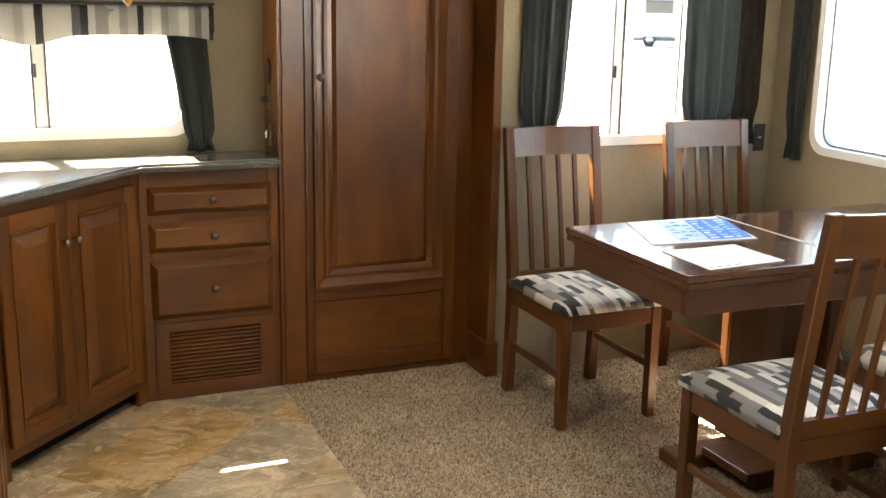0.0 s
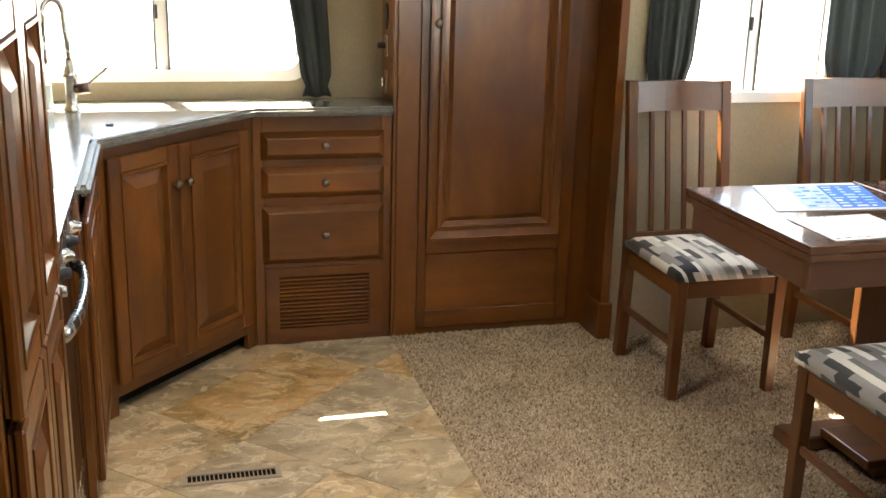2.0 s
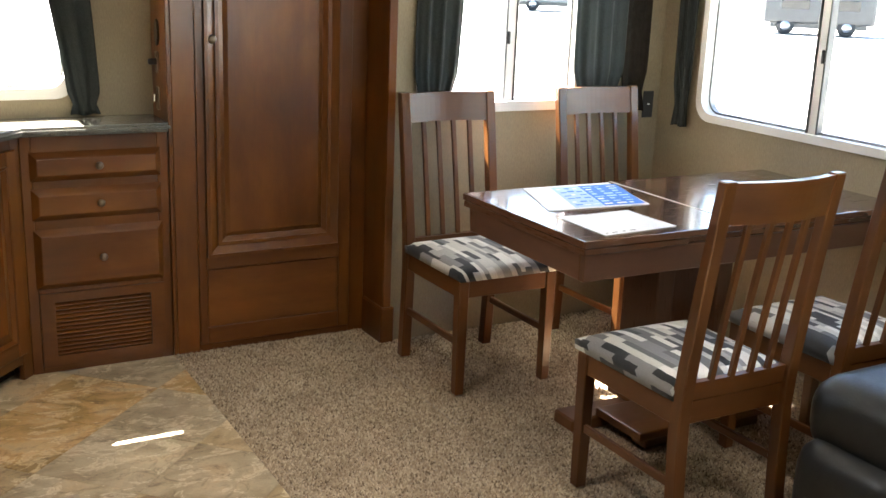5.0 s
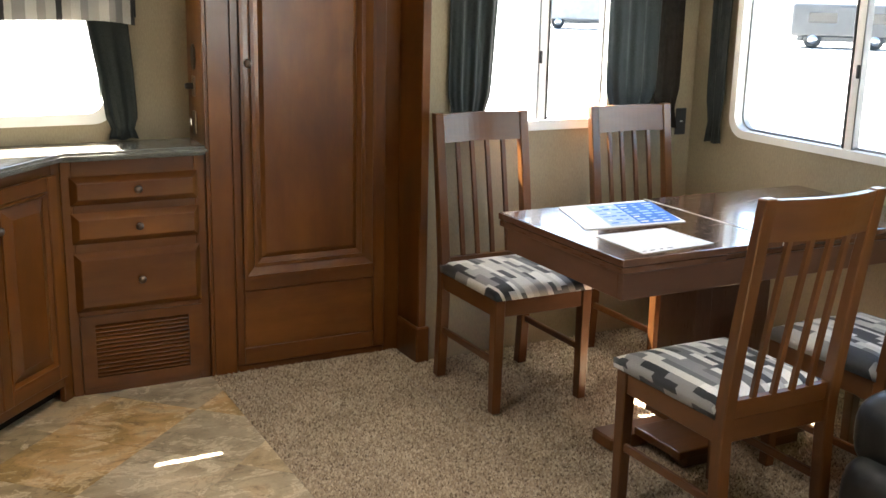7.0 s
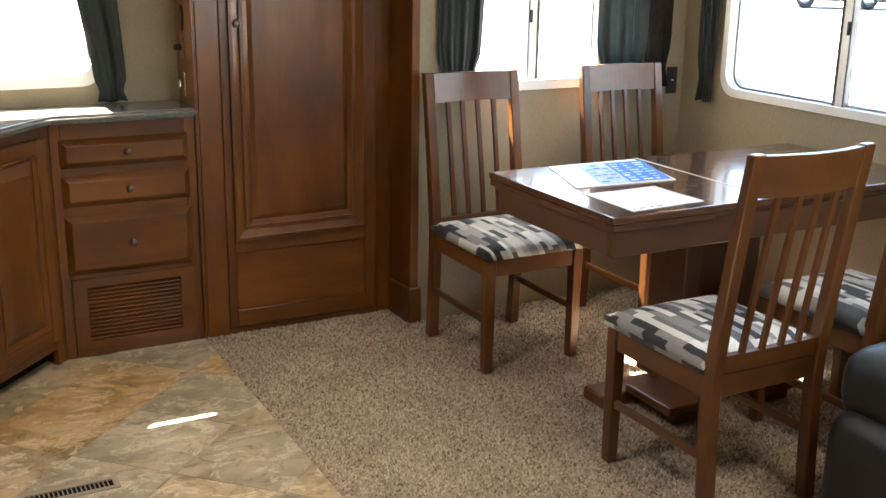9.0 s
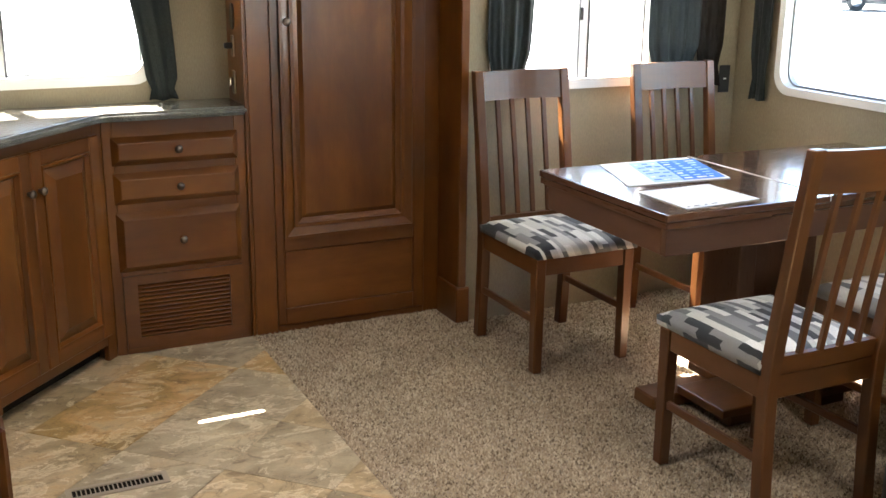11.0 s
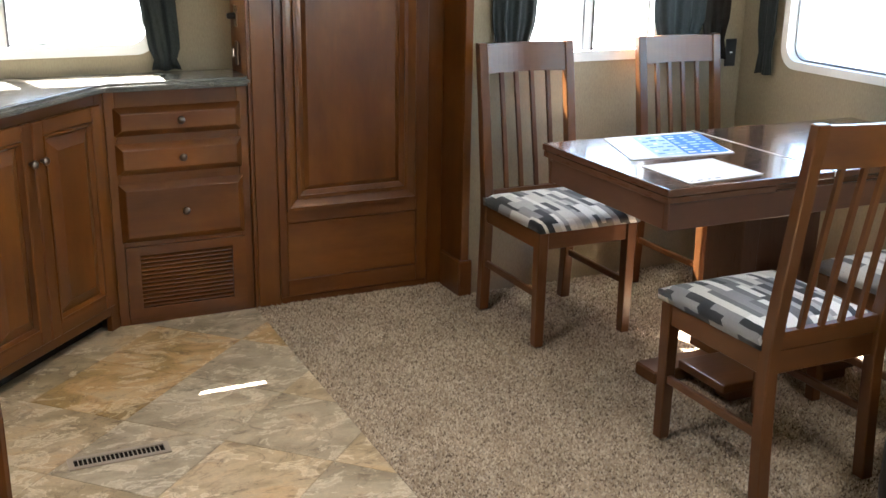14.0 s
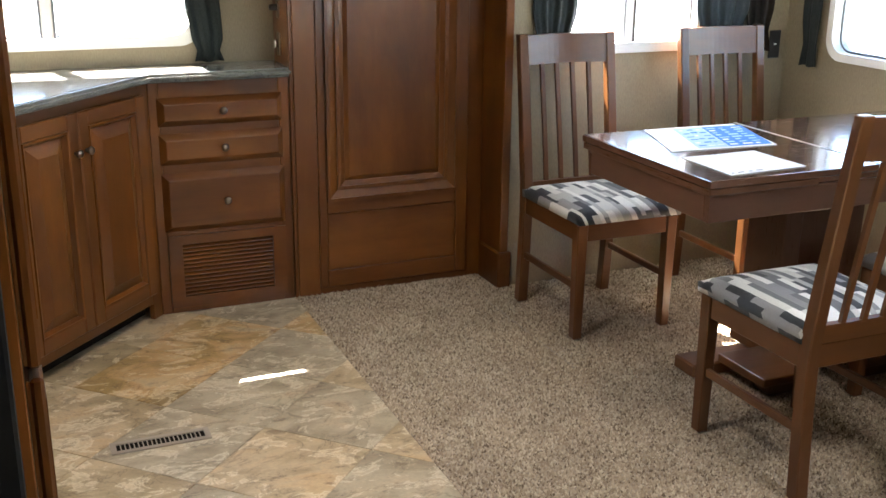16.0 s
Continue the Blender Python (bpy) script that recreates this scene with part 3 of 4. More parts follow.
def valance():
    """A padded fabric valance with a scalloped lower edge."""
    ob = thing("valance", "grey and cream striped fabric valance over the sink window", "valance")
    bm = bmesh.new()
    x0, x1, n = -2.34, -0.985, 90
    rows = []
    for k in range(n + 1):
        x = x0 + (x1 - x0) * k / n
        low = 1.335 - 0.035 * max(0, math.cos((x + 1.62) * 4.8)) ** 8 - 0.018 * max(0, (x + 1.15) / 0.165) ** 2
        dy = 0.004 * math.sin(x * 55) + 0.003 * math.sin(x * 23)
        rows.append([bm.verts.new(p) for p in ((x, YS - 0.004, 1.44), (x, YS - 0.044 + dy, 1.44), (x, YS - 0.050 + dy, 1.425), (x, YS - 0.050 + 1.5 * dy, 1.39), (x, YS - 0.050 + 1.5 * dy, low), (x, YS - 0.044 + 1.5 * dy, low), (x, YS - 0.042 + dy, 1.41))])
    for a, b in zip(rows, rows[1:]):
        for i in range(7):
            bm.faces.new((a[i], a[(i + 1) % 7], b[(i + 1) % 7], b[i])).smooth = True
    bm.faces.new(rows[0][::-1])
    bm.faces.new(rows[-1])
    bmesh.ops.recalc_face_normals(bm, faces=bm.faces)
    part("fabric", bm, valance_fabric, ob)
    part("side_return", box((x1 - 0.004, YS - 0.048, 1.345), (x1 + 0.004, YS - 0.003, 1.436), 0.002), valance_fabric, ob)
    part("top_board", box((x0, YS - 0.054, 1.441), (x1 + 0.006, YS - 0.003, 1.453), 0.002), black_plastic, ob, "thin dark top board")
    return ob


valance()

# ---- kitchen side ----


def pantry():
    ob = thing("pantry_cabinet", "tall brown stained wooden pantry cabinet with one closed door", "cabinet")
    part("carcass", box((-0.775, 0.822, 0), (0.0, YS - 0.003, CEIL - 0.003)), wood_v, ob)
    part("side_panel", box((-0.79, 0.792, 0), (-0.7755, YS - 0.002, CEIL - 0.003), 0.002), wood_v, ob)
    part("stile", box((-0.775, 0.790, 0), (-0.690, 0.8215, CEIL - 0.003), 0.002), wood_v, ob)
    part("stile", box((-0.070, 0.800, 0), (0.0, 0.8215, CEIL - 0.003), 0.002), wood_v, ob)
    part("bottom_rail", box((-0.690, 0.7935, 0), (-0.070, 0.8215, 0.0305), 0.002), wood_h, ob)
    x0, x1, y = -0.6896, -0.0704, 0.799
    door = part("door", box((x0 + 0.02, y - 0.005, 0.035), (x1 - 0.012, y, 2.015)), wood_v, ob, "tall panelled door")
    part("stile", box((x0, y - 0.014, 0.032), (-0.6584, y - 0.0002, 2.02), 0.002), wood_v, door)
    part("stile", box((-0.1176, y - 0.014, 0.032), (x1, y - 0.0002, 2.02), 0.002), wood_v, door)
    part("lower_rail", box((-0.6582, y - 0.0135, 0.032), (-0.1178, y, 0.098), 0.002), wood_h, door)
    part("middle_rail", box((-0.6582, y - 0.0135, 0.330), (-0.1178, y, 0.3798), 0.002), wood_h, door)
    # stepped moulding round the upper field
    a = [(-0.658, 0.380), (-0.118, 0.380), (-0.118, 1.99), (-0.658, 1.99)]
    for i0, i1, d0, d1 in ((0.0, 0.012, 0.024, 0.024), (0.0122, 0.042, 0.021, 0.007), (0.0422, 0.056, 0.015, 0.015), (0.0562, 0.074, 0.012, 0.003)):
        part("moulding", sloped(inset(*a[0], *a[2], i0), inset(*a[0], *a[2], i1), d0, d1, lambda u, v, d_: (u, y - 0.0052 - d_, v)), wood_v, door)
    part("raised_panel", at(raised(0.388, 1.458, 0.012, 0.006), -0.582, y - 0.005, 0.456), wood_v, door, "broad raised panel with upright grain")
    part("lower_panel", box((-0.654, y - 0.0075, 0.102), (-0.122, y - 0.0051, 0.326), 0.001), wood_h, door)
    knob(door, -0.632, y - 0.021, 1.193, 0.016)
    return ob


pantry()


def wall_fitting(name, label, bm, material):
    return tagged(new(name, mesh_of(name, bm, material)), label, name.split("_")[-1])


fit_x = -0.7902
ov = prism([(0.9 + 0.022 * math.cos(k * math.pi / 9), 1.208 + 0.048 * math.sin(k * math.pi / 9)) for k in range(18)], 0, 0.008, 0.002)
sp = thing("wall_speaker", "small dark oval speaker grille on the pantry side", "speaker")
part("grille", shift(ov, Matrix(((0, 0, -1, fit_x), (1, 0, 0, 0), (0, 1, 0, 0), (0, 0, 0, 1)))), black_plastic, sp)
sw = thing("dimmer_switch", "small dark rotary switch on the pantry side", "switch")
plate = part("plate", box((fit_x - 0.006, 0.893, 1.062), (fit_x, 0.931, 1.140), 0.003), bronze, sw)
part("dial", at(lathe([(0.012, 0), (0.012, 0.02), (0.009, 0.028), (0, 0.029)], 14, (-1, 0, 0)), fit_x - 0.006, 0.912, 1.102), black_plastic, sw)
sw = thing("light_switch", "narrow aged metal switch plate on the pantry side", "switch")
part("plate", box((fit_x - 0.006, 0.893, 0.925), (fit_x, 0.930, 1.012), 0.003), bronze, sw)
part("toggle", box((fit_x - 0.018, 0.906, 0.955), (fit_x - 0.006, 0.917, 0.985), 0.002), chrome, sw)


def drawer_unit():
    ob = thing("drawer_cabinet", "brown wooden base unit with three drawers and a louvred vent", "cabinet")
    y = 0.80
    part("carcass", box((-1.298, y + 0.021, 0.0), (-0.7915, YS - 0.004, 0.862)), wood_v, ob)
    part("stile", box((-1.298, y, 0), (-1.262, y + 0.0205, 0.862), 0.002), wood_v, ob)
    part("stile", box((-0.832, y, 0), (-0.7915, y + 0.0205, 0.862), 0.002), wood_v, ob)
    for z0, z1 in ((0.0, 0.036), (0.288, 0.325), (0.528, 0.572), (0.674, 0.716), (0.806, 0.862)):
        part("rail", box((-1.2618, y + 0.0006, z0), (-0.8322, y + 0.0205, z1), 0.0015), wood_h, ob)
    for z0, z1 in ((0.316, 0.534), (0.566, 0.679), (0.706, 0.808)):
        d = part("drawer", at(raised(0.450, z1 - z0, 0.020, 0.020), -1.270, y - 0.0012, z0), wood_h, ob)
        knob(d, -1.042, y - 0.0225, (z0 + z1) / 2 + 0.002)
    g = part("louvred_grille", ring([(-1.262, 0.024), (-0.822, 0.024), (-0.822, 0.300), (-1.262, 0.300)], [(-1.212, 0.064), (-0.872, 0.064), (-0.872, 0.266), (-1.212, 0.266)], -0.010, -0.0005, lambda u, v, d_: (u, y + d_, v)), wood_h, ob, "brown louvred air grille")
    # sheet that paints the shade behind the slats
    part("dark_back", box((-1.212, y + 0.004, 0.064), (-0.872, y + 0.016, 0.266)), gap_shade, g)
    slat = mesh_of("slat", shift(box((-0.1698, -0.0075, -0.0028), (0.1698, 0.0075, 0.0028), 0.0012), pose(0, 0, 0, 32, 0, 0)), wood_h)
    for k in range(13):
        s = new("slat", slat)
        s.parent = g
        s.location = (-1.042, y - 0.0015, 0.073 + k * 0.0152)
    return ob


drawer_unit()

A, B = Vector((-1.298, 0.80)), Vector((-1.815, 0.235))
SINK_LEN = (A - B).length
SINK_TURN = math.degrees(math.atan2(A.y - B.y, A.x - B.x))


def sink_unit():
    ob = thing("sink_cabinet", "angled brown wooden sink base with two raised-panel doors", "cabinet", pose(B.x, B.y, 0, 0, 0, SINK_TURN))
    w = SINK_LEN
    part("carcass", box((0.02, 0.022, 0.095), (w - 0.02, 0.30, 0.862)), wood_v, ob)
    part("toe_kick", box((0.02, 0.065, 0.0), (w - 0.02, 0.085, 0.095)), gap_shade, ob, "recessed toe kick with its shade painted near black")
    part("stile", box((0.0, 0, 0.0), (0.052, 0.022, 0.862), 0.002), wood_v, ob)
    part("stile", box((w - 0.052, 0, 0.0), (w, 0.022, 0.862), 0.002), wood_v, ob)
    part("top_rail", box((0.052, 0.0004, 0.815), (w - 0.052, 0.022, 0.862), 0.0015), wood_h, ob)
    part("bottom_rail", box((0.052, 0.0004, 0.062), (w - 0.052, 0.022, 0.130), 0.0015), wood_h, ob)
    dw = (w - 0.100) / 2
    cabinet_door(ob, "door", dw - 0.025, 0.725, 0.048, -0.0005, 0.105, 0.050, (dw - 0.050, 0.600))
    cabinet_door(ob, "door", dw + 0.025, 0.725, 0.027 + dw, -0.0005, 0.105, 0.050, (0.026, 0.600))
    return ob


sink_unit()


def side_unit():
    """The narrow unit between the sink base and the range, that faces the room's far side."""
    ob = thing("narrow_cabinet", "narrow brown wooden cabinet between sink base and range", "cabinet", pose(-1.815, -0.395, 0, 0, 0, 90))
    w = 0.625
    part("carcass", box((0.002, 0.022, 0.0), (w - 0.002, 0.6, 0.862)), wood_v, ob)
    part("stile", box((0.002, 0, 0.0), (0.06, 0.0215, 0.862), 0.002), wood_v, ob)
    part("stile", box((w - 0.06, 0, 0.0), (w - 0.002, 0.0215, 0.862), 0.002), wood_v, ob)
    d = cabinet_door(ob, "door", w - 0.09, 0.70, 0.045, -0.0005, 0.10, 0.055)
    for z in (0.20, 0.64):
        part("hinge", box((w - 0.040, -0.012, z), (w - 0.018, -0.0008, z + 0.045), 0.003), bronze, d, "small bronze hinge")
    return ob


side_unit()

top = thing("countertop", "dark speckled granite-look countertop with rounded front edge", "countertop")
FRONT = [(-0.7925, 0.750), (-1.287, 0.750), (-1.782, 0.200), (-1.782, -0.392)]
INNER = [(-0.7925, 0.782), (-1.301, 0.782), (-1.814, 0.2125), (-1.814, -0.392)]
part("slab", prism(INNER + [(XL + 0.002, -0.392), (XL + 0.002, YS - 0.002), (-0.7925, YS - 0.002)], 0.864, 0.898), granite_mat, top)
part("front_edge", prism(FRONT + INNER[::-1], 0.870, 0.8985, 0.010, 3), granite_edge, top, "rounded speckled front edge")


def faucet():
    ob = thing("kitchen_faucet", "tall brushed nickel gooseneck faucet beside the sink", "faucet", pose(-1.893, 0.76, 0.8975))
    part("base", lathe([(0, 0), (0.030, 0), (0.030, 0.006), (0.024, 0.016), (0.021, 0.03), (0.021, 0.105), (0.024, 0.11), (0.024, 0.13), (0.016, 0.15), (0.0125, 0.17), (0, 0.17)], 20), chrome, ob)
    pts = [(0, 0, 0.165), (-0.003, 0, 0.24), (-0.008, 0, 0.30)] + [(-0.040 + 0.032 * math.cos(a), -0.016 + 0.016 * math.cos(a), 0.315 + 0.050 * math.sin(a)) for a in [k * math.pi / 12 for k in range(13)]] + [(-0.075, -0.033, 0.25)]
    part("spout", tube(pts, 0.0105, 12), chrome, ob)
    part("spray_head", tube([(-0.075, -0.033, 0.252), (-0.077, -0.034, 0.225), (-0.078, -0.034, 0.165), (-0.078, -0.034, 0.156)], 0.016, 12, [0.0125, 0.0160, 0.0175, 0.013]), chrome, ob)
    hub = part("valve", tube([(0.018, -0.006, 0.075), (0.062, -0.016, 0.082)], 0.019, 12), bronze, ob)
    part("lever", tube([(0.055, -0.014, 0.09), (0.085, -0.022, 0.118), (0.118, -0.03, 0.145), (0.125, -0.031, 0.150)], 0.005, 8, [0.006, 0.0045, 0.0065, 0.004]), chrome, hub)
    return ob


faucet()
sprayer = thing("soap_bottle", "clear angular soap bottle standing behind the faucet", "bottle", pose(-1.985, 0.80, 0.8985, 0, 0, 25))
part("bottle_body", box((-0.028, -0.018, 0), (0.028, 0.018, 0.085), 0.010, 2), soap_mat, sprayer)
part("cap", lathe([(0.010, 0.085), (0.010, 0.10), (0.004, 0.102), (0.004, 0.118), (0, 0.118)], 12), chrome, sprayer)
stopper = thing("sink_hole_cover", "small dark round cover in the counter", "cover", pose(-1.765, 0.464, 0.8985))
part("disc", lathe([(0.013, 0), (0.013, 0.003), (0.010, 0.005), (0, 0.005)], 16), black_plastic, stopper)


def kitchen_range():
    ob = thing("kitchen_range", "black and stainless gas range set into the counter", "range", pose(-1.838, -0.985, 0, 0, 0, 90))
    w = 0.585
    part("body", box((0.0, 0.03, 0.0), (w, 0.62, 0.868), 0.003), steel, ob)
    part("cooktop", box((0.0, -0.022, 0.872), (w, 0.62, 0.900), 0.006, 2), steel, ob, "stainless cooktop lid")
    pan = part("control_panel", box((0.006, -0.010, 0.775), (w - 0.006, 0.029, 0.870), 0.006, 2), black_plastic, ob)
    for k in range(5):
        part("control_knob", at(lathe([(0.017, 0), (0.016, 0.009), (0.012, 0.012), (0.010, 0.024), (0, 0.025)], 14, (0, -1, 0)), 0.05 + k * 0.121, -0.010, 0.815), chrome if k % 2 == 0 else black_plastic, pan)
    d = part("oven_door", box((0.006, 0.002, 0.215), (w - 0.006, 0.029, 0.770), 0.006, 2), black_glass, ob, "black glass oven door")
    n = 16
    part("handle", shift(tube([(0.04 + (w - 0.08) * k / n, -0.010 - 0.036 * math.sin(math.pi * k / n) ** 0.45, 0) for k in range(n + 1)], 0.011, 10), Matrix.Translation((0, 0, 0.722)) @ Matrix.Diagonal((1, 1, 1.6, 1))), steel, d, "bowed stainless strap handle")
    part("bottom_drawer", box((0.006, 0.004, 0.03), (w - 0.006, 0.029, 0.205), 0.005, 2), steel, ob)
    return ob


kitchen_range()


NEAR, GAP, TOP = 0.150, 0.930, 1.402


def refrigerator():
    """A built-in refrigerator faced with panelled wooden doors."""
    ob = thing("refrigerator", "built-in refrigerator with brown raised-panel wooden doors", "refrigerator", pose(-1.806, -1.955, 0, 0, 0, 90))
    w = 0.725
    part("cabinet", box((NEAR, 0.026, 0.0), (w, 0.66, CEIL - 0.003), 0.002), wood_v, ob)
    part("stile", box((NEAR, 0, 0.0), (NEAR + 0.018, 0.0255, CEIL - 0.003), 0.002), wood_v, ob)
    part("stile", box((w - 0.006, 0, 0.0), (w, 0.0255, CEIL - 0.003), 0.002), wood_v, ob)
    part("end_panel", box((-0.004, 0.012, 0.0), (NEAR - 0.0005, 0.655, CEIL - 0.004), 0.004), matte_black, ob, "black end panel")
    part("kick_panel", box((NEAR + 0.0185, 0.004, 0.0), (w - 0.0065, 0.0255, 0.118), 0.002), wood_h, ob)
    part("head_panel", box((NEAR + 0.0185, -0.018, TOP + 0.008), (w - 0.0065, 0.0255, CEIL - 0.004), 0.003), wood_h, ob)
    dw = (w - NEAR - 0.028) / 2
    for z0, h in ((0.125, GAP - 0.131), (GAP + 0.006, TOP - GAP - 0.008)):
        cabinet_door(ob, "door", dw, h, NEAR + 0.020, -0.001, z0, 0.045)
        cabinet_door(ob, "door", dw, h, NEAR + 0.023 + dw, -0.001, z0, 0.045)
    return ob


refrigerator()
vent = thing("floor_register", "bronze metal floor register with slotted grille", "vent")
vx0, vx1, vy0, vy1 = -1.602, -1.326, -0.238, -0.170
part("frame", ring([(vx0, vy0), (vx1, vy0), (vx1, vy1), (vx0, vy1)], [(vx0 + 0.015, vy0 + 0.014), (vx1 - 0.015, vy0 + 0.014), (vx1 - 0.015, vy1 - 0.014), (vx0 + 0.015, vy1 - 0.014)], 0.0, 0.005, lambda u, v, d_: (u, v, d_)), register_mat, vent)
# thin sheet that paints the duct's depth as shade
part("dark_duct", box((vx0 + 0.015, vy0 + 0.014, 0.0002), (vx1 - 0.015, vy1 - 0.014, 0.0012)), gap_shade, vent)
bar = mesh_of("bar", box((-0.0014, -0.020, 0), (0.0014, 0.020, 0.0030)), register_mat)
for k in range(19):
    s = new("bar", bar)
    s.parent = vent
    s.location = (vx0 + 0.027 + k * 0.01225, (vy0 + vy1) / 2, 0.0008)

pend = thing("pendant_lamp", "amber glass pendant lamp over the counter", "lamp", pose(-1.345, 0.42, 1.452))
part("shade", lathe([(0.0, -0.012), (0.012, 0.0), (0.05, 0.05), (0.07, 0.12), (0.066, 0.12), (0.046, 0.052), (0.0, 0.006)], 20), amber, pend)
part("stem", tube([(0, 0, 0.10), (0, 0, CEIL - 1.454)], 0.005, 8), bronze, pend)

# ---- dining side ----
tab = thing("dining_table", "brown wooden dining table with folding leaf and pedestal", "table")
TX0, TX1, TY0, TY1 = -0.035, 1.318, -0.722, -0.042
part("folding_leaf", box((TX0, TY0, 0.734), (0.566, TY1, 0.756), 0.004, 2), table_h, tab)
part("fixed_top", box((0.570, TY0, 0.734), (TX1, TY1, 0.756), 0.004, 2), table_h, tab)
part("under_leaf", box((TX0 + 0.004, TY0 + 0.004, 0.7115), (0.35, TY1 - 0.004, 0.7325), 0.003), table_h, tab)
part("sub_top", box((0.3505, TY0 + 0.02, 0.7115), (TX1 - 0.004, TY1 - 0.02, 0.7325), 0.003), table_h, tab)
part("side_apron", box((TX0 + 0.012, TY0 + 0.014, 0.632), (TX1 - 0.02, TY0 + 0.036, 0.711), 0.002), apron_h, tab)
part("side_apron", box((TX0 + 0.012, TY1 - 0.050, 0.700), (TX1 - 0.02, TY1 - 0.028, 0.711), 0.002), apron_h, tab)
part("end_apron", box((TX0 + 0.0125, TY0 + 0.037, 0.6325), (TX0 + 0.034, TY1 - 0.037, 0.7105), 0.002), apron_d, tab)
part("pedestal", box((0.475, -0.46, 0.086), (0.545, -0.28, 0.711), 0.004), table_v, tab)
part("pedestal", box((0.735, -0.46, 0.086), (0.80, -0.28, 0.711), 0.004), table_v, tab)
part("stretcher", box((0.545, -0.385, 0.16), (0.735, -0.355, 0.66), 0.003), table_v, tab)
for x in (0.285, 0.67):
    part("base_board", box((x, -0.655, 0.056), (x + 0.17, -0.425, 0.085), 0.006, 2), chair_h, tab)
    for y in (-0.64,):
        part("foot", box((x + 0.055, y + 0.015, 0.006), (x + 0.160, y + 0.09, 0.0555), 0.005), chair_h, tab)
part("base_plank", box((0.195, -0.425, 0.006), (1.12, -0.315, 0.052), 0.006), chair_h, tab)
part("pedestal_foot", box((0.455, -0.475, 0.0525), (0.565, -0.265, 0.0855), 0.004), chair_h, tab)
part("pedestal_foot", box((0.715, -0.475, 0.0525), (0.805, -0.265, 0.0855), 0.004), chair_h, tab)
part("edge_band", box((TX0 - 0.003, TY0 + 0.003, 0.735), (TX0 - 0.0002, TY1 - 0.003, 0.755), 0.001), table_d, tab)
part("edge_band", box((TX0 + 0.001, TY0 + 0.005, 0.7125), (TX0 + 0.0038, TY1 - 0.005, 0.7315), 0.001), table_d, tab)
# the light on the leaf's edge, painted as a near-white strip
part("seam_strip", box((0.5655, TY0 + 0.002, 0.740), (0.5705, TY1 - 0.002, 0.7574)), white_frame, tab, "thin pale strip with the seam's glint in its colour")


def slab_page(name, label, corners, material):
    bm = bmesh.new()
    lo = [bm.verts.new((x, y, 0.7572)) for x, y in corners]
    hi = [bm.verts.new((x, y, 0.7586)) for x, y in corners]
    bm.faces.new(lo[::-1])
    bm.faces.new(hi)
    for k in range(4):
        bm.faces.new((lo[k], lo[(k + 1) % 4], hi[(k + 1) % 4], hi[k]))
    ob = thing(name, label, "paper")
    part("sheet", bm, material, ob)
    return ob


def print_on(parent, corners, u0, v0, u1, v1, material, name="print"):
    """A printed field on a sheet, by fractions along its two sides."""
    o, a, b = Vector(corners[0]), Vector(corners[1]) - Vector(corners[0]), Vector(corners[3]) - Vector(corners[0])
    bm = bmesh.new()
    vs = [bm.verts.new((*(o + a * u + b * v), 0.7594)) for u, v in ((u0, v0), (u1, v0), (u1, v1), (u0, v1))]
    f = bm.faces.new(vs)
    e = bmesh.ops.extrude_face_region(bm, geom=[f])
    bmesh.ops.translate(bm, verts=[v for v in e["geom"] if isinstance(v, bmesh.types.BMVert)], vec=(0, 0, -0.0005))
    bmesh.ops.recalc_face_normals(bm, faces=bm.faces)
    part(name, bm, material, parent)


WC = [(0.058, -0.690), (0.336, -0.672), (0.330, -0.448), (0.060, -0.452)]
wp = slab_page("paper_sheet", "white printed sheet of paper lying on the table", WC, page_white)
for k in range(9):
    print_on(wp, WC, 0.35 + 0.07 * k, 0.945, 0.35 + 0.07 * k + 0.03, 0.962, page_ink)
for u, wd in ((0.05, 0.05), (0.14, 0.09), (0.28, 0.05), (0.38, 0.10)):
    print_on(wp, WC, u, 0.06, u + wd * 0.8, 0.082, page_ink)
for k in range(8):
    print_on(wp, WC, 0.962, 0.30 + 0.075 * k, 0.972, 0.30 + 0.075 * k + 0.035, page_ink)
BC = [(0.080, -0.375), (0.457, -0.402), (0.545, -0.068), (0.19, -0.058)]
bp = slab_page("brochure", "glossy blue and white printed brochure on the table", BC, page_white)
print_on(bp, BC, 0.56, 0.05, 0.97, 0.95, page_blue)
print_on(bp, BC, 0.27, 0.05, 0.555, 0.95, page_sky)
rb = random.Random(5)


def print_above(u0, v0, u1, v1, material):
    o, p, q = Vector(BC[0]), Vector(BC[1]) - Vector(BC[0]), Vector(BC[3]) - Vector(BC[0])
    bm = bmesh.new()
    lo = [bm.verts.new((*(o + p * u + q * v), 0.7596)) for u, v in ((u0, v0), (u1, v0), (u1, v1), (u0, v1))]
    hi = [bm.verts.new((v.co.x, v.co.y, 0.7600)) for v in lo]
    bm.faces.new(hi)
    for k in range(4):
        bm.faces.new((lo[k], lo[(k + 1) % 4], hi[(k + 1) % 4], hi[k]))
    part("print", bm, material, bp)


for k in range(8):
    for j in range(3):
        u, v = 0.585 + 0.125 * j, 0.10 + 0.105 * k
        print_above(u, v, u + rb.uniform(0.04, 0.10), v + rb.uniform(0.025, 0.055), page_pale if rb.random() < 0.7 else page_white)
for k in range(6):
    for j in range(3):
        u, v = 0.30 + 0.085 * j, 0.10 + 0.14 * k + rb.uniform(0.0, 0.03)
        print_above(u, v, u + rb.uniform(0.03, 0.07), v + rb.uniform(0.02, 0.06), page_blue if rb.random() < 0.65 else page_white)


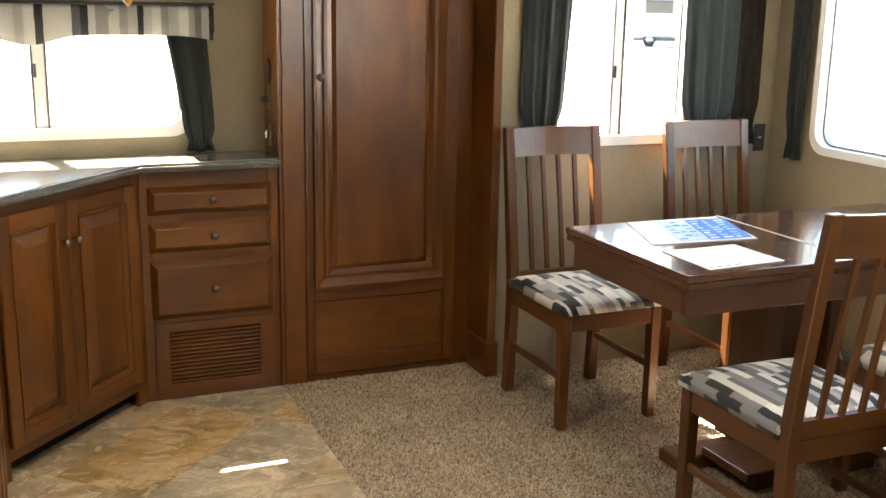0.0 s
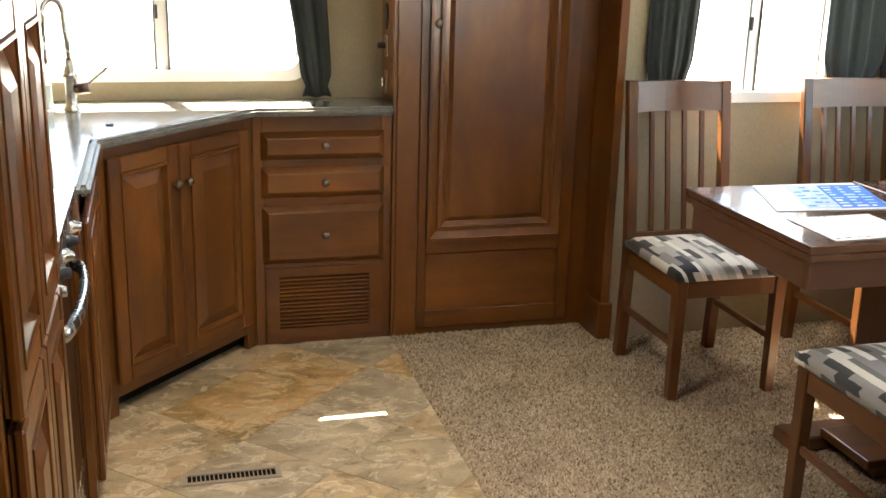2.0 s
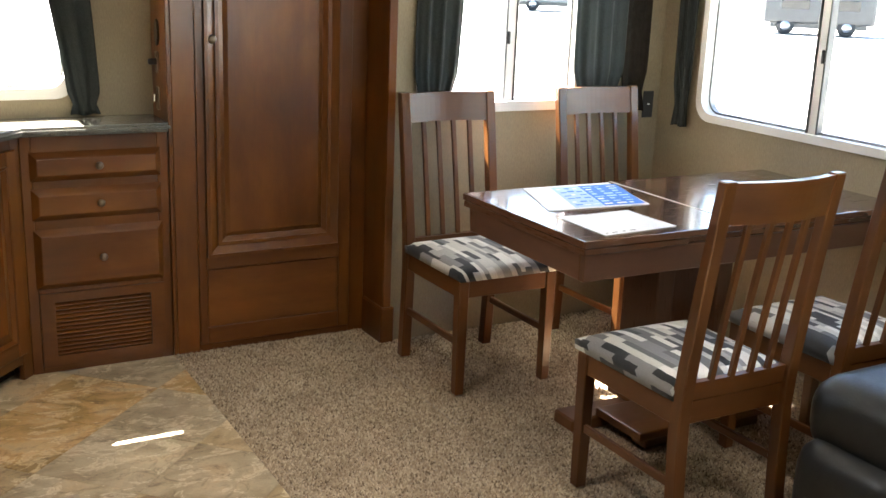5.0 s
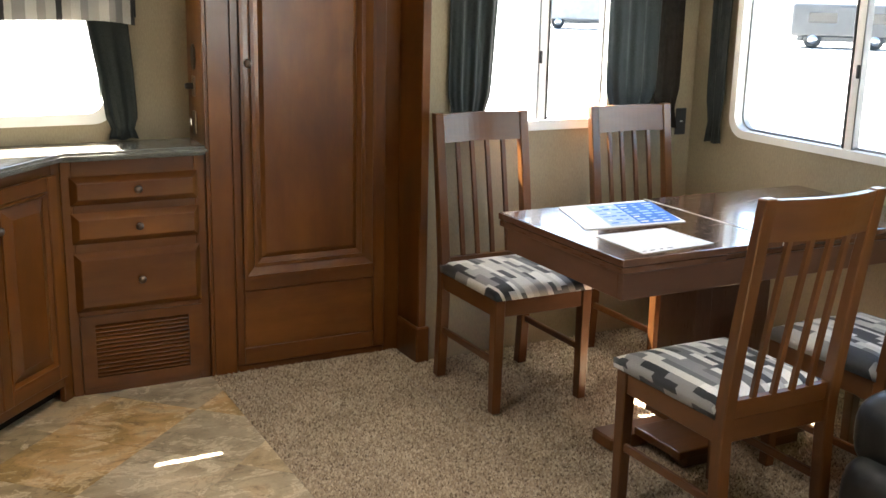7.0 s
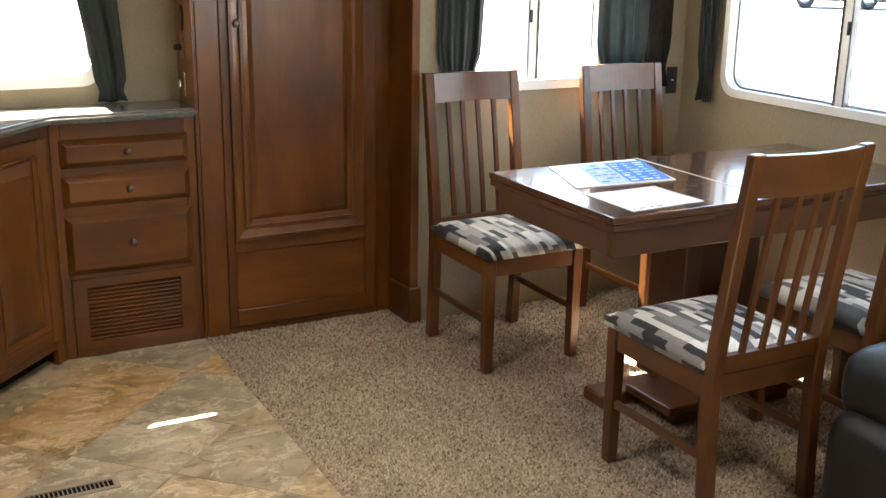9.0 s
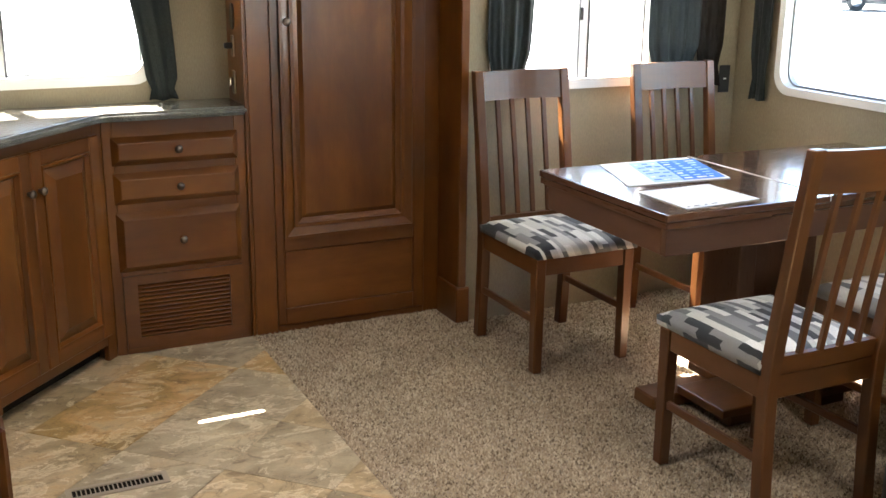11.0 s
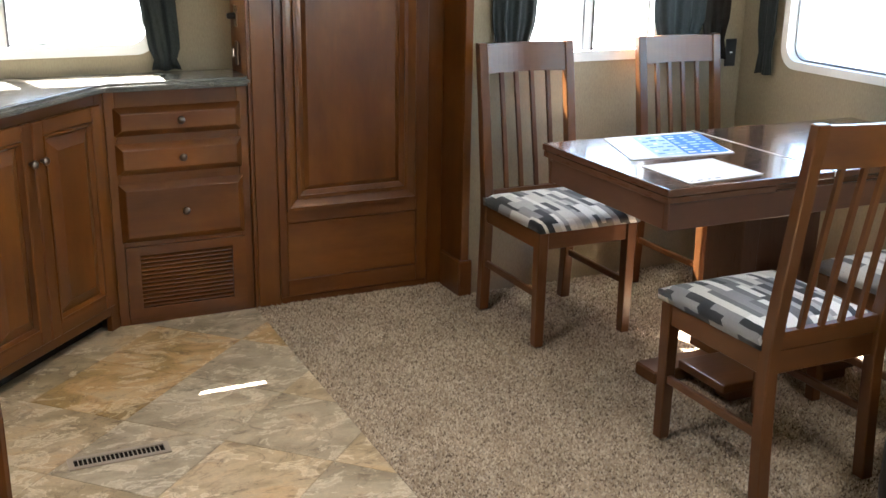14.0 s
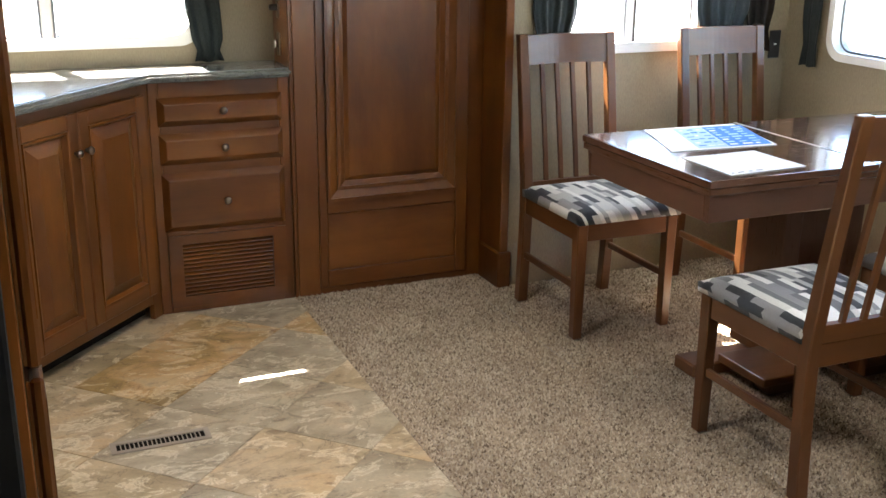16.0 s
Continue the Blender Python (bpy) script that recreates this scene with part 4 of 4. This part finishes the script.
def dining_chair():
    """Front legs at y 0, the back at y 0.43, faces -y; 0.40 wide."""
    ob = thing("dining_chair", "brown wooden dining chair with slatted back and patchwork seat", "chair", None, "chairs round the table")
    w, d = 0.405, 0.435
    for x in (0.0, w - 0.040):
        bm = box((x, 0.0, 0.0), (x + 0.040, 0.042, 0.42), 0.003)
        for v in bm.verts:
            if v.co.z < 0.1:
                v.co.x += (x + 0.02 - v.co.x) * 0.15
                v.co.y += (0.021 - v.co.y) * 0.15
        part("leg", bm, chair_v, ob)

    def back_y(z):
        return d - 0.035 + (0.0 if z < 0.40 else 0.085 * ((z - 0.40) / 0.61) ** 1.15) + (0.02 * ((0.40 - z) / 0.40) ** 1.5 if z < 0.40 else 0.0)

    for x in (0.0, w - 0.038):
        bm = bmesh.new()
        rows = []
        for k in range(15):
            z = 1.012 * k / 14
            t = 0.040 - 0.010 * max(0, (z - 0.45) / 0.56)
            y = back_y(z)
            rows.append([bm.verts.new(p) for p in ((x, y, z), (x + 0.038, y, z), (x + 0.038, y + t, z), (x, y + t, z))])
        for a, b in zip(rows, rows[1:]):
            for i in range(4):
                bm.faces.new((a[i], a[(i + 1) % 4], b[(i + 1) % 4], b[i]))
        bm.faces.new(rows[0][::-1])
        bm.faces.new(rows[-1])
        bmesh.ops.recalc_face_normals(bm, faces=bm.faces)
        bmesh.ops.bevel(bm, geom=[e for e in bm.edges if len(e.link_faces) == 2 and e.calc_face_angle() > 1.0], offset=0.003, segments=1, affect="EDGES")
        part("back_post", bm, chair_v, ob)

    def curved(z0, z1, bow, thick, n=14):
        bm = bmesh.new()
        rows = []
        for k in range(n + 1):
            x = 0.0375 + (w - 0.075) * k / n
            s = bow * math.sin(math.pi * k / n)
            rows.append([bm.verts.new(p) for p in ((x, back_y(z0) + 0.006 + s, z0), (x, back_y(z1) + 0.006 + s, z1), (x, back_y(z1) + 0.006 + s + thick, z1), (x, back_y(z0) + 0.006 + s + thick, z0))])
        for a, b in zip(rows, rows[1:]):
            for i in range(4):
                bm.faces.new((a[i], a[(i + 1) % 4], b[(i + 1) % 4], b[i])).smooth = False
        bm.faces.new(rows[0][::-1])
        bm.faces.new(rows[-1])
        bmesh.ops.recalc_face_normals(bm, faces=bm.faces)
        return bm

    part("top_rail", curved(0.902, 1.008, 0.026, 0.022), chair_h, ob)
    part("lower_rail", curved(0.425, 0.475, 0.004, 0.020), chair_h, ob)
    for k in range(4):
        xc = 0.0375 + (w - 0.075) * (k + 1) / 5
        s = 0.023 * math.sin(math.pi * (k + 1) / 5)
        bm = bmesh.new()
        rows = []
        for j in range(9):
            z = 0.468 + (0.908 - 0.468) * j / 8
            y = back_y(z) + 0.010 + s * (0.4 + 0.6 * j / 8)
            rows.append([bm.verts.new(p) for p in ((xc - 0.008, y, z), (xc + 0.008, y, z), (xc + 0.008, y + 0.012, z), (xc - 0.008, y + 0.012, z))])
        for a, b in zip(rows, rows[1:]):
            for i in range(4):
                bm.faces.new((a[i], a[(i + 1) % 4], b[(i + 1) % 4], b[i]))
        bm.faces.new(rows[0][::-1])
        bm.faces.new(rows[-1])
        bmesh.ops.recalc_face_normals(bm, faces=bm.faces)
        part("slat", bm, chair_v, ob)
    part("front_apron", box((0.040, 0.008, 0.358), (w - 0.040, 0.030, 0.422), 0.002), chair_h, ob)
    part("back_apron", box((0.038, d - 0.030, 0.358), (w - 0.038, d - 0.008, 0.422), 0.002), chair_h, ob)
    for x in (0.006, w - 0.028):
        part("side_apron", box((x, 0.042, 0.358), (x + 0.022, d - 0.035, 0.422), 0.002), chair_d, ob)
        part("stretcher", box((x + 0.004, 0.040, 0.178), (x + 0.020, d - 0.022, 0.203), 0.003), chair_d, ob)
    # padded seat
    bm = bmesh.new()
    bmesh.ops.create_grid(bm, x_segments=16, y_segments=16, size=0.5)
    top_v = list(bm.verts)
    for v in top_v:
        u, q = v.co.x * 2, v.co.y * 2
        e = max(abs(u) ** 6, abs(q) ** 6)
        v.co = Vector((w / 2 + u * (w / 2 + 0.006), 0.200 + q * 0.212, 0.482 - 0.024 * e - 0.006 * (u * u + q * q) / 2))
    ex = bmesh.ops.extrude_face_region(bm, geom=list(bm.faces))
    for v in (g for g in ex["geom"] if isinstance(g, bmesh.types.BMVert)):
        v.co.z = 0.424
        v.co.x = w / 2 + (v.co.x - w / 2) * 0.985
    bmesh.ops.recalc_face_normals(bm, faces=bm.faces)
    for f in bm.faces:
        f.smooth = True
    part("seat_cushion", bm, seat_fabric, ob, "grey, black and cream patchwork seat pad")
    return ob


first = dining_chair()
first.matrix_world = pose(-0.008, 0.0, 0.008)
copy_thing(first, pose(0.722, 0.035, 0.008))
copy_thing(first, pose(0.385, -0.705, 0.008, 0, 0, 180))
copy_thing(first, pose(0.985, -0.690, 0.008, 0, 0, 180))

out = thing("wall_outlet", "dark brown wall outlet plate with a small white dot", "outlet")
part("plate", box((1.240, YD - 0.007, 0.868), (1.298, YD - 0.0005, 0.984), 0.003), black_plastic, out)
part("indicator", box((1.263, YD - 0.010, 0.924), (1.275, YD - 0.007, 0.930)), page_white, out)


def loveseat():
    ob = thing("loveseat", "dark charcoal leather loveseat with padded arms", "sofa")
    def puff(lo, hi, r, seg=5):
        bm = box(lo, hi, r, seg)
        for f in bm.faces:
            f.smooth = True
        return bm
    part("base", puff((0.45, -2.9, 0.03), (1.28, -1.40, 0.36), 0.05), leather, ob)
    part("arm", puff((0.208, -1.62, 0.02), (1.26, -1.298, 0.375), 0.085, 6), leather, ob)
    pad = puff((0.262, -1.64, 0.325), (1.25, -1.268, 0.545), 0.10, 7)
    for v in pad.verts:
        v.co.z += 0.012 * math.sin(v.co.x * 14) * (v.co.z > 0.45) - 0.05 * max(0.0, 0.45 - v.co.x)
    part("arm_pad", pad, leather, ob)
    part("seat_cushion", puff((0.40, -2.85, 0.32), (1.05, -1.60, 0.50), 0.07), leather, ob)
    part("backrest", puff((1.00, -2.9, 0.30), (1.31, -1.55, 0.98), 0.10), leather, ob)
    return ob


loveseat()

# ---- outside ----


def vehicle(name, label, m, length, high, body_mat):
    ob = thing(name, label, "vehicle", m)
    part("body", box((0, 0, 0.5), (length, 2.3, high), 0.15, 3), body_mat, ob)
    part("chassis", box((0.3, 0.2, 0.3), (length - 0.3, 2.1, 0.52), 0.02), van_dark, ob)
    part("window", box((length * 0.15, -0.012, high * 0.58), (length * 0.4, 0.02, high * 0.8), 0.01), black_glass, ob)
    part("window", box((length * 0.6, -0.012, high * 0.58), (length * 0.85, 0.02, high * 0.8), 0.01), black_glass, ob)
    for x in (length * 0.2, length * 0.75):
        wh = part("wheel", at(lathe([(0, -0.12), (0.36, -0.12), (0.38, -0.08), (0.38, 0.08), (0.36, 0.12), (0, 0.12)], 20, (0, 1, 0)), x, 0.15, 0.38), rubber, ob, "black tyre")
        part("hub", at(lathe([(0, -0.02), (0.2, -0.02), (0.2, 0.02), (0, 0.02)], 14, (0, 1, 0)), x, 0.015, 0.38), chrome, wh)
    return ob


vehicle("parked_trailer", "white travel trailer parked far across the yard", pose(44, 34, -0.95, 0, 0, -52), 9.0, 3.3, van_white)
vehicle("parked_truck", "dark pickup truck parked across the yard", pose(33.2, 31.4, -0.95, 0, 0, -42), 4.6, 1.9, van_dark)
# a white body in shade, the shade put into its grey colour
vehicle("parked_van", "pale box van beyond the narrow window, its shaded side painted grey", pose(31.5, 49.0, -0.95, 0, 0, -30), 6.0, 3.2, van_shade_grey)

# ---- floor finishes ----
SEAM_X = -0.79


def clip(poly, axis, value, keep_less):
    out_p = []
    for k in range(len(poly)):
        a, b = poly[k], poly[(k + 1) % len(poly)]
        ia, ib = (a[axis] <= value) == keep_less, (b[axis] <= value) == keep_less
        if ia:
            out_p.append(a)
        if ia != ib:
            t = (value - a[axis]) / (b[axis] - a[axis])
            out_p.append(tuple(a[i] + t * (b[i] - a[i]) for i in (0, 1)))
    return out_p


SIDE = 0.3465
H = SIDE / math.sqrt(2) - 0.0012
SQUARE = [(0, -H), (H, 0), (0, H), (-H, 0)]
TONES = (slate_ochre, slate_tan, slate_grey)
full = [mesh_of("tile", prism(SQUARE, -0.006, 0.0, 0.0012, 1), tone) for tone in TONES]
# which tone each tile near the cabinets has: 0 ochre, 1 tan, 2 grey
TONE_OF = {(1, 0): 0, (1, -1): 0, (0, 1): 0, (-1, 0): 1, (2, 0): 1, (2, -1): 1, (1, -2): 1, (-1, -2): 1, (0, -3): 1, (0, -1): 2, (0, 0): 2, (1, 1): 2, (0, -2): 2, (-1, -1): 2, (-2, -1): 1, (-2, -2): 2, (-1, -3): 2}
STEP = SIDE * math.sqrt(2)
for i in range(-16, 14):
    for j in range(-16, 14):
        u, v = 0.945 + STEP * (i + 0.5), -0.905 + STEP * (j + 0.5)
        cx, cy = (v - u) / 2, (u + v) / 2
        if not (XL < cx < SEAM_X + 0.3 and -3.9 < cy < 1.0) or cx < -2.45:
            continue
        poly, tone = SQUARE, TONE_OF.get((i, j), (i * 7 + j * 5) % 3)
        if cx + H > SEAM_X:
            poly = clip(poly, 0, SEAM_X - cx, True)
            if len(poly) < 3:
                continue
            me = mesh_of("tile", prism(poly, -0.006, 0.0), TONES[tone])
        else:
            me = full[tone]
        t = new("tile", me)
        t.parent = floor
        t.location = (cx, cy, 0)

carpet = tagged(new("carpet"), "beige and brown flecked cut-pile carpet", "carpet", "", "stuff")
part("backing", box((SEAM_X + 0.001, YB, -0.0065), (XR, 0.8, 0.001)), carpet_base, carpet)
rng = np.random.default_rng(3)
gx, gy = np.meshgrid(np.arange(SEAM_X + 0.004, XR - 0.003, 0.0066), np.arange(-1.75, 0.797, 0.0066))
px, py = gx.ravel() + rng.uniform(-0.0037, 0.0037, gx.size), gy.ravel() + rng.uniform(-0.0037, 0.0037, gx.size)
ok = ((py < 0.616) | (px < -0.016)) & ~((np.abs(px + 0.112) < 0.0042) & (py > -0.2))
px, py = px[ok], py[ok]
cnt = px.size
ang = rng.uniform(0, 2 * np.pi, cnt)
rad, tall = rng.uniform(0.0038, 0.0060, cnt), rng.uniform(0.004, 0.0115, cnt)
co = np.empty((cnt, 4, 3), np.float32)
for k in range(3):
    co[:, k, 0], co[:, k, 1], co[:, k, 2] = px + rad * np.cos(ang + k * 2.094), py + rad * np.sin(ang + k * 2.094), 0.0005
lean, reach = rng.uniform(0, 2 * np.pi, cnt), rng.uniform(0.001, 0.007, cnt)
co[:, 3, 0], co[:, 3, 1], co[:, 3, 2] = px + reach * np.cos(lean), py + reach * np.sin(lean), tall
base_i = (np.arange(cnt) * 4)[:, None]
tri = np.concatenate([base_i + np.array([[0, 1, 3]]), base_i + np.array([[1, 2, 3]]), base_i + np.array([[2, 0, 3]])], 0)
me = bpy.data.meshes.new("pile")
me.vertices.add(cnt * 4)
me.vertices.foreach_set("co", co.ravel())
me.loops.add(tri.size)
me.loops.foreach_set("vertex_index", tri.ravel().astype(np.int32))
me.polygons.add(len(tri))
me.polygons.foreach_set("loop_start", (np.arange(len(tri)) * 3).astype(np.int32))
me.polygons.foreach_set("loop_total", np.full(len(tri), 3, np.int32))
me.update(calc_edges=True)
me.validate()
me.materials.append(tuft_mat)
pile = new("pile", me)
pile.parent = carpet
